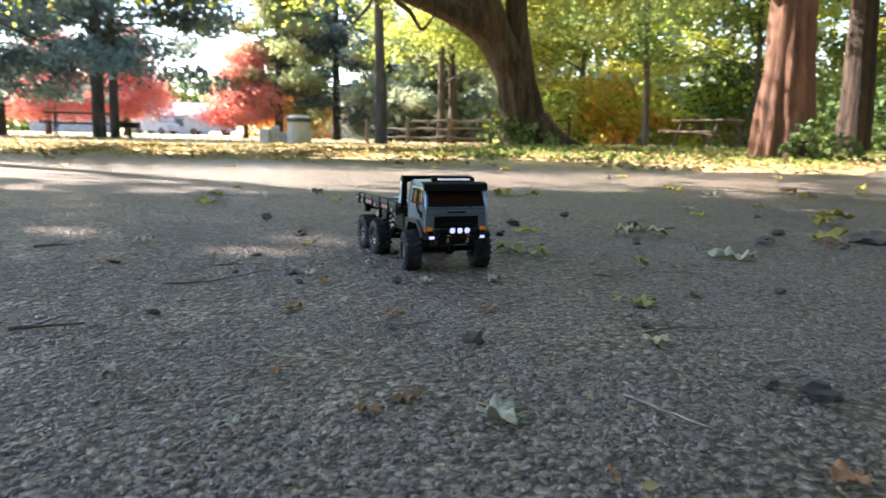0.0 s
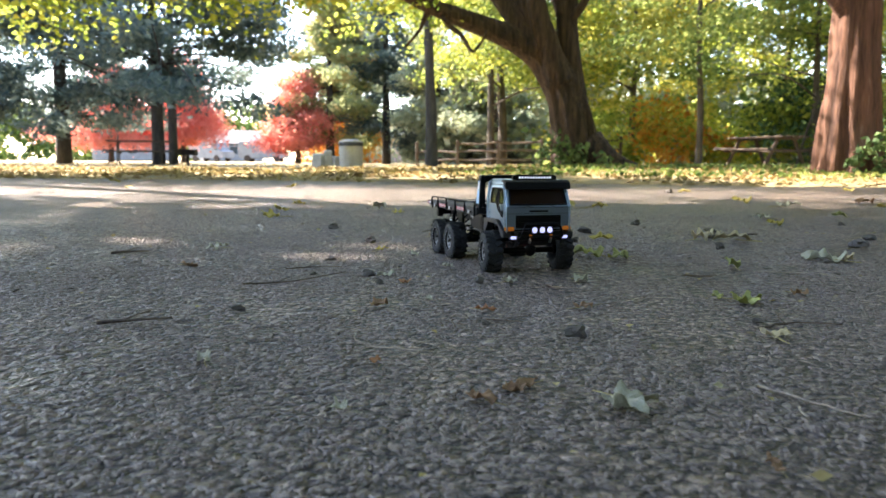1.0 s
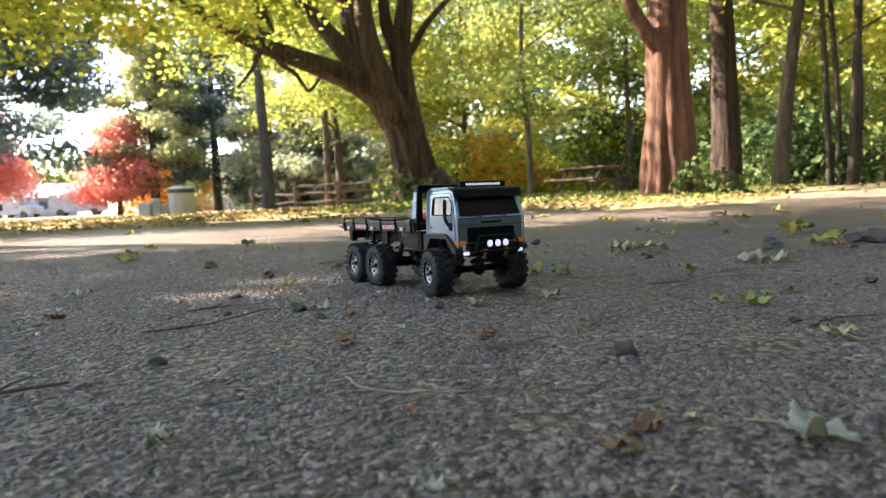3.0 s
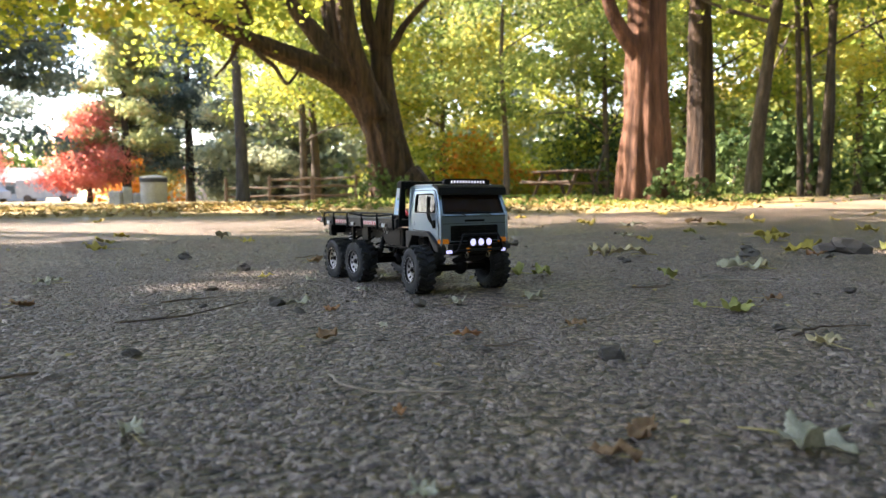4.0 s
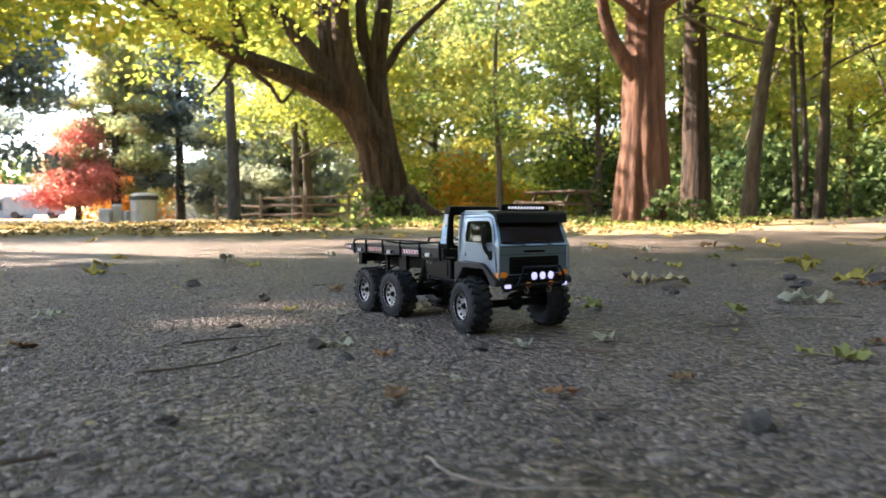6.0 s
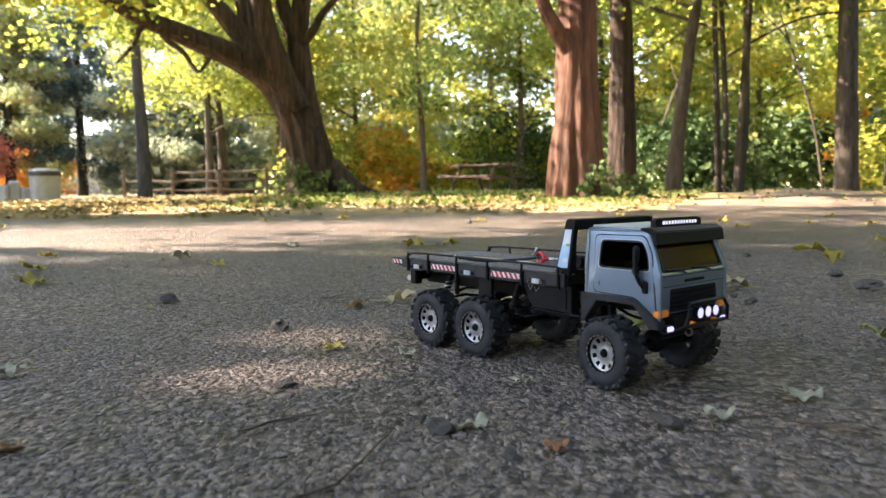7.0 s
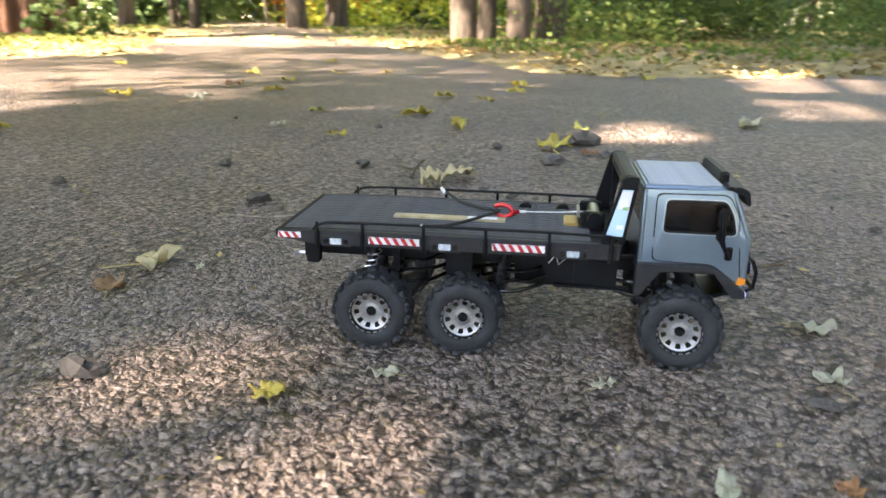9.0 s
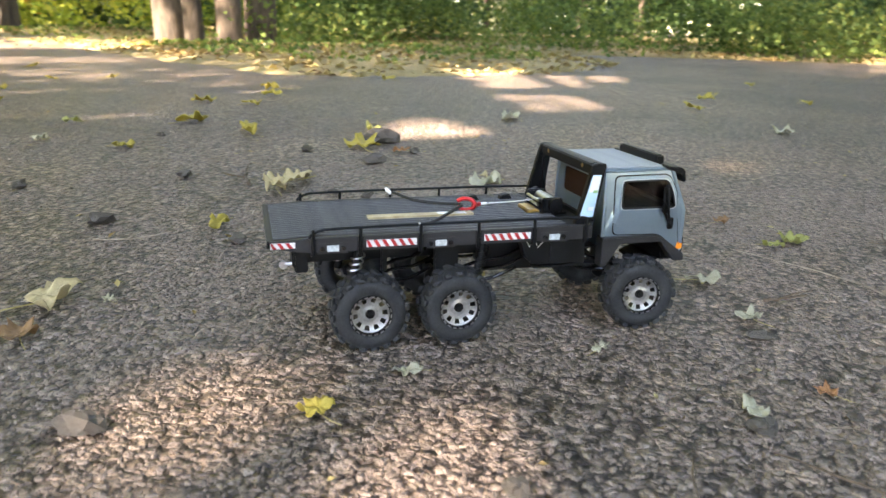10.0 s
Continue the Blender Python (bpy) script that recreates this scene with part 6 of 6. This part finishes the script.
TWIGWOOD = surface("dry_twig", (0.14, 0.11, 0.085), (0.4, 0.34, 0.28), 50, 0.85, bump=0.4, fine=300, depth=0.001)
DARKTWIG = surface("dark_twig", (0.05, 0.035, 0.025), (0.16, 0.115, 0.08), 50, 0.85, bump=0.4, fine=300, depth=0.001)
TWIGS = [((-0.096, -0.694), (-0.066, -0.754), (0.013, -0.775), 1.9, 0),
         ((0.322, -0.822), (0.355, -0.87), (0.387, -0.91), 2.2, 0),
         ((0.38, -0.576), (0.43, -0.543), (0.484, -0.551), 2.6, 1),
         ((0.342, -0.878), (0.338, -0.909), (0.332, -0.935), 1.6, 0),
         ((0.384, -0.935), (0.395, -0.944), (0.405, -0.949), 1.6, 0),
         ((-0.37, -0.225), (-0.324, -0.202), (-0.268, -0.202), 2.2, 1),
         ((0.511, 0.554), (0.581, 0.599), (0.658, 0.634), 6, 1),
         ((0.015, -0.639), (0.005, -0.606), (0.007, -0.584), 1.4, 1),
         ((-0.374, -0.399), (-0.301, -0.368), (-0.242, -0.262), 2.4, 1),
         ((0.172, -0.472), (0.236, -0.426), (0.323, -0.303), 1.8, 0),
         ((-0.42, -0.71), (-0.384, -0.695), (-0.337, -0.68), 4.0, 1),
         ((0.048, -0.59), (0.071, -0.6), (0.095, -0.613), 2.2, 1),
         ((-0.821, -0.087), (-0.789, -0.069), (-0.745, -0.065), 4, 1),
         ((0.353, -0.15), (0.374, -0.171), (0.396, -0.186), 3, 1),
         ((0.114, -0.314), (0.125, -0.342), (0.138, -0.366), 4, 1),
         ((-0.023, -0.162), (-0.019, -0.168), (-0.016, -0.179), 1.4, 0),
         ((-0.268, 0.55), (-0.245, 0.541), (-0.218, 0.53), 3, 1),
         ((0.498, -0.072), (0.593, -0.095), (0.614, -0.149), 2, 0),
         ((0.103, 0.587), (0.121, 0.531), (0.169, 0.498), 2.4, 0)]
for i, (a, b, c, mm, dark) in enumerate(TWIGS):
    r = mm / 2000
    t = thing("twig", pose(*b, 0.0), ("dark" if dark else "bleached") + " broken twig lying on the asphalt", "twig", "twigs on the asphalt")
    loc = [Vector((p[0] - b[0], p[1] - b[1], r + 0.002 + 0.002 * k)) for k, p in enumerate((a, b, c))]
    pts = [p + Vector((noise.noise((k * 0.9, i, 0.0)), noise.noise((k * 0.9, i, 5.0)), 0)) * 0.006 for k, p in enumerate(bend(loc, 5))]
    put_mesh("stem", *tube(pts, taper(r * 1.3, r * 0.6, len(pts)), 7, 0.5, i), (TWIGWOOD, DARKTWIG)[dark], t, smooth=True)
    if mm > 1.9:
        q = pts[4]
        d = (pts[5] - pts[4]).normalized()
        side = Vector((-d.y, d.x, 0.12)) * (0.018 + 0.004 * mm)
        put_mesh("side_shoot", *tube([q, q + side * 0.6 + d * 0.01, q + side + d * 0.025], [r * 0.7, r * 0.55, r * 0.4], 6), (TWIGWOOD, DARKTWIG)[dark], t, smooth=True)

PEBBLE = surface("grey_pebble", (0.035, 0.031, 0.028), (0.13, 0.115, 0.1), 60, 0.85, bump=0.5, fine=300, depth=0.002)
for i, (x, y, mm) in enumerate([(0.52, -0.79, 39), (0.48, -0.76, 22), (0.84, 0.41, 44), (1.14, 0.49, 94), (0.66, -0.25, 19), (0.16, -0.65, 31), (0.05, -0.61, 13), (0.39, -0.53, 15), (1.01, 0.36, 27), (0.5, 0.31, 21), (-0.55, 0.6, 37), (-0.33, -0.08, 22), (-0.3, -0.27, 14), (0.79, 3.58, 49), (-0.2, -0.26, 26), (-0.29, -0.59, 16), (0.51, 0.38, 21), (0.05, 1.04, 28), (0.55, 0.72, 30), (1.02, 1.08, 27), (-0.34, 0.26, 35), (0.19, 0.64, 38), (0.36, 0.94, 31), (0.16, 0.39, 28), (0.0, -0.29, 23), (-0.16, -0.34, 16), (0.94, 0.62, 31)]):
    if not off_truck(x, y, 0.0):
        continue
    bm = bmesh.new()
    bmesh.ops.create_icosphere(bm, subdivisions=2, radius=0.5)
    for v in bm.verts:
        k = 1 + 0.8 * noise.noise(v.co * 2.3 + Vector((i * 5, 0, 0))) + 0.25 * noise.noise(v.co * 6)
        v.co = Vector((v.co.x * k, v.co.y * k * 0.8, v.co.z * k * 0.5))
    low = min(v.co.z for v in bm.verts)
    bmesh.ops.translate(bm, verts=bm.verts[:], vec=(0, 0, -low - 0.06))
    me = bpy.data.meshes.new("stone")
    bm.to_mesh(me)
    bm.free()
    me.materials.append(PEBBLE)
    st = new("stone", me)
    st.matrix_world = pose(x, y, 0, 0, 0, i * 50) @ Matrix.Diagonal((mm / 1000, mm / 1000, mm / 1000, 1))
    tagged(st, "rough grey stone lying on the asphalt", "stone", "stones on the asphalt")

# ---- crumbs of leaves and bark strewn over the asphalt ----
def crumbs(name, n, size, material, label, spread=1.5):
    pts = []
    while len(pts) < n:
        x, y = rnd.gauss(0.1, spread), rnd.gauss(0.1, spread)
        if off_truck(x, y) and edge_distance(x, y) < -0.3:
            pts.append((x, y, 0.005))
    return tagged(new(name, leaf_mesh(name, np.array(pts), size, material, 0.85, 0.12, 0.35)), label, "leaf litter", kind="stuff")


crumbs("leaf_crumbs", 420, 0.011, LITTER, "small brown crumbs of leaves on the asphalt")
crumbs("bark_crumbs", 300, 0.013, BARK_GREY, "dark crumbs of bark on the asphalt")
crumbs("stray_leaves", 160, 0.018, LITTER, "small dry leaves strewn over the asphalt", 2.6)


# ---- stone chips standing proud of the asphalt ----
def stone_chips(n, x0, x1, y0, y1):
    near = rng.random(n) < 0.5         # closer set in the middle of the lot
    c = np.stack([np.where(near, rng.uniform(-0.85, 0.85, n), rng.uniform(x0, x1, n)), np.where(near, rng.uniform(-1.25, 0.5, n), rng.uniform(y0, y1, n))], 1)
    # they lie in patches, with smoother dusty ground between
    lie = np.array([noise.noise((x * 4.5, y * 4.5, 2.0)) + 0.6 * noise.noise((x * 13, y * 13, 7.0)) for x, y in c])
    c = c[lie > rng.uniform(-0.65, 0.45, n)]
    n = len(c)
    size = 0.0016 + 0.0048 * rng.random(n) ** 2.2
    size[rng.random(n) < 0.008] *= 2.0
    turn, flat = rng.uniform(0, 6.283, n), rng.uniform(0.35, 0.95, n)
    z0 = np.array([0.004 * noise.noise((x * 1.3, y * 1.3, 1.0)) for x, y in c])
    k = 5
    v = np.empty((n, 2 * k, 3))
    for j in range(k):
        a = 2 * math.pi * j / k
        r = size * rng.uniform(0.3, 1.5, n)
        ex, ey = r * math.cos(a), r * math.sin(a) * flat
        wx, wy = ex * np.cos(turn) - ey * np.sin(turn), ex * np.sin(turn) + ey * np.cos(turn)
        v[:, j] = np.stack([c[:, 0] + wx, c[:, 1] + wy, z0 - 0.001], 1)
        v[:, k + j] = np.stack([c[:, 0] + wx * 0.84, c[:, 1] + wy * 0.84, z0 + 0.0003 + size * rng.uniform(0.06, 0.4, n)], 1)
    me = bpy.data.meshes.new("stone_chips")
    me.vertices.add(n * 2 * k)
    me.vertices.foreach_set("co", v.ravel())
    base = (np.arange(n) * 2 * k)[:, None]
    sides = [[j, (j + 1) % k, k + (j + 1) % k, k + j] for j in range(k)]
    idx = np.concatenate([base + s for s in sides] + [base + list(range(k, 2 * k))], 1).ravel()
    me.loops.add(len(idx))
    me.loops.foreach_set("vertex_index", idx.astype(np.int32))
    per = np.tile([4] * k + [k], n)
    me.polygons.add(len(per))
    me.polygons.foreach_set("loop_start", np.concatenate([[0], np.cumsum(per)[:-1]]).astype(np.int32))
    me.update(calc_edges=True)
    me.materials.append(CHIPS)
    return tagged(new("stone_chips", me), "grey stone chips worn out of the asphalt", "gravel", kind="stuff")


stone_chips(170000, -1.4, 1.6, -1.3, 1.5)
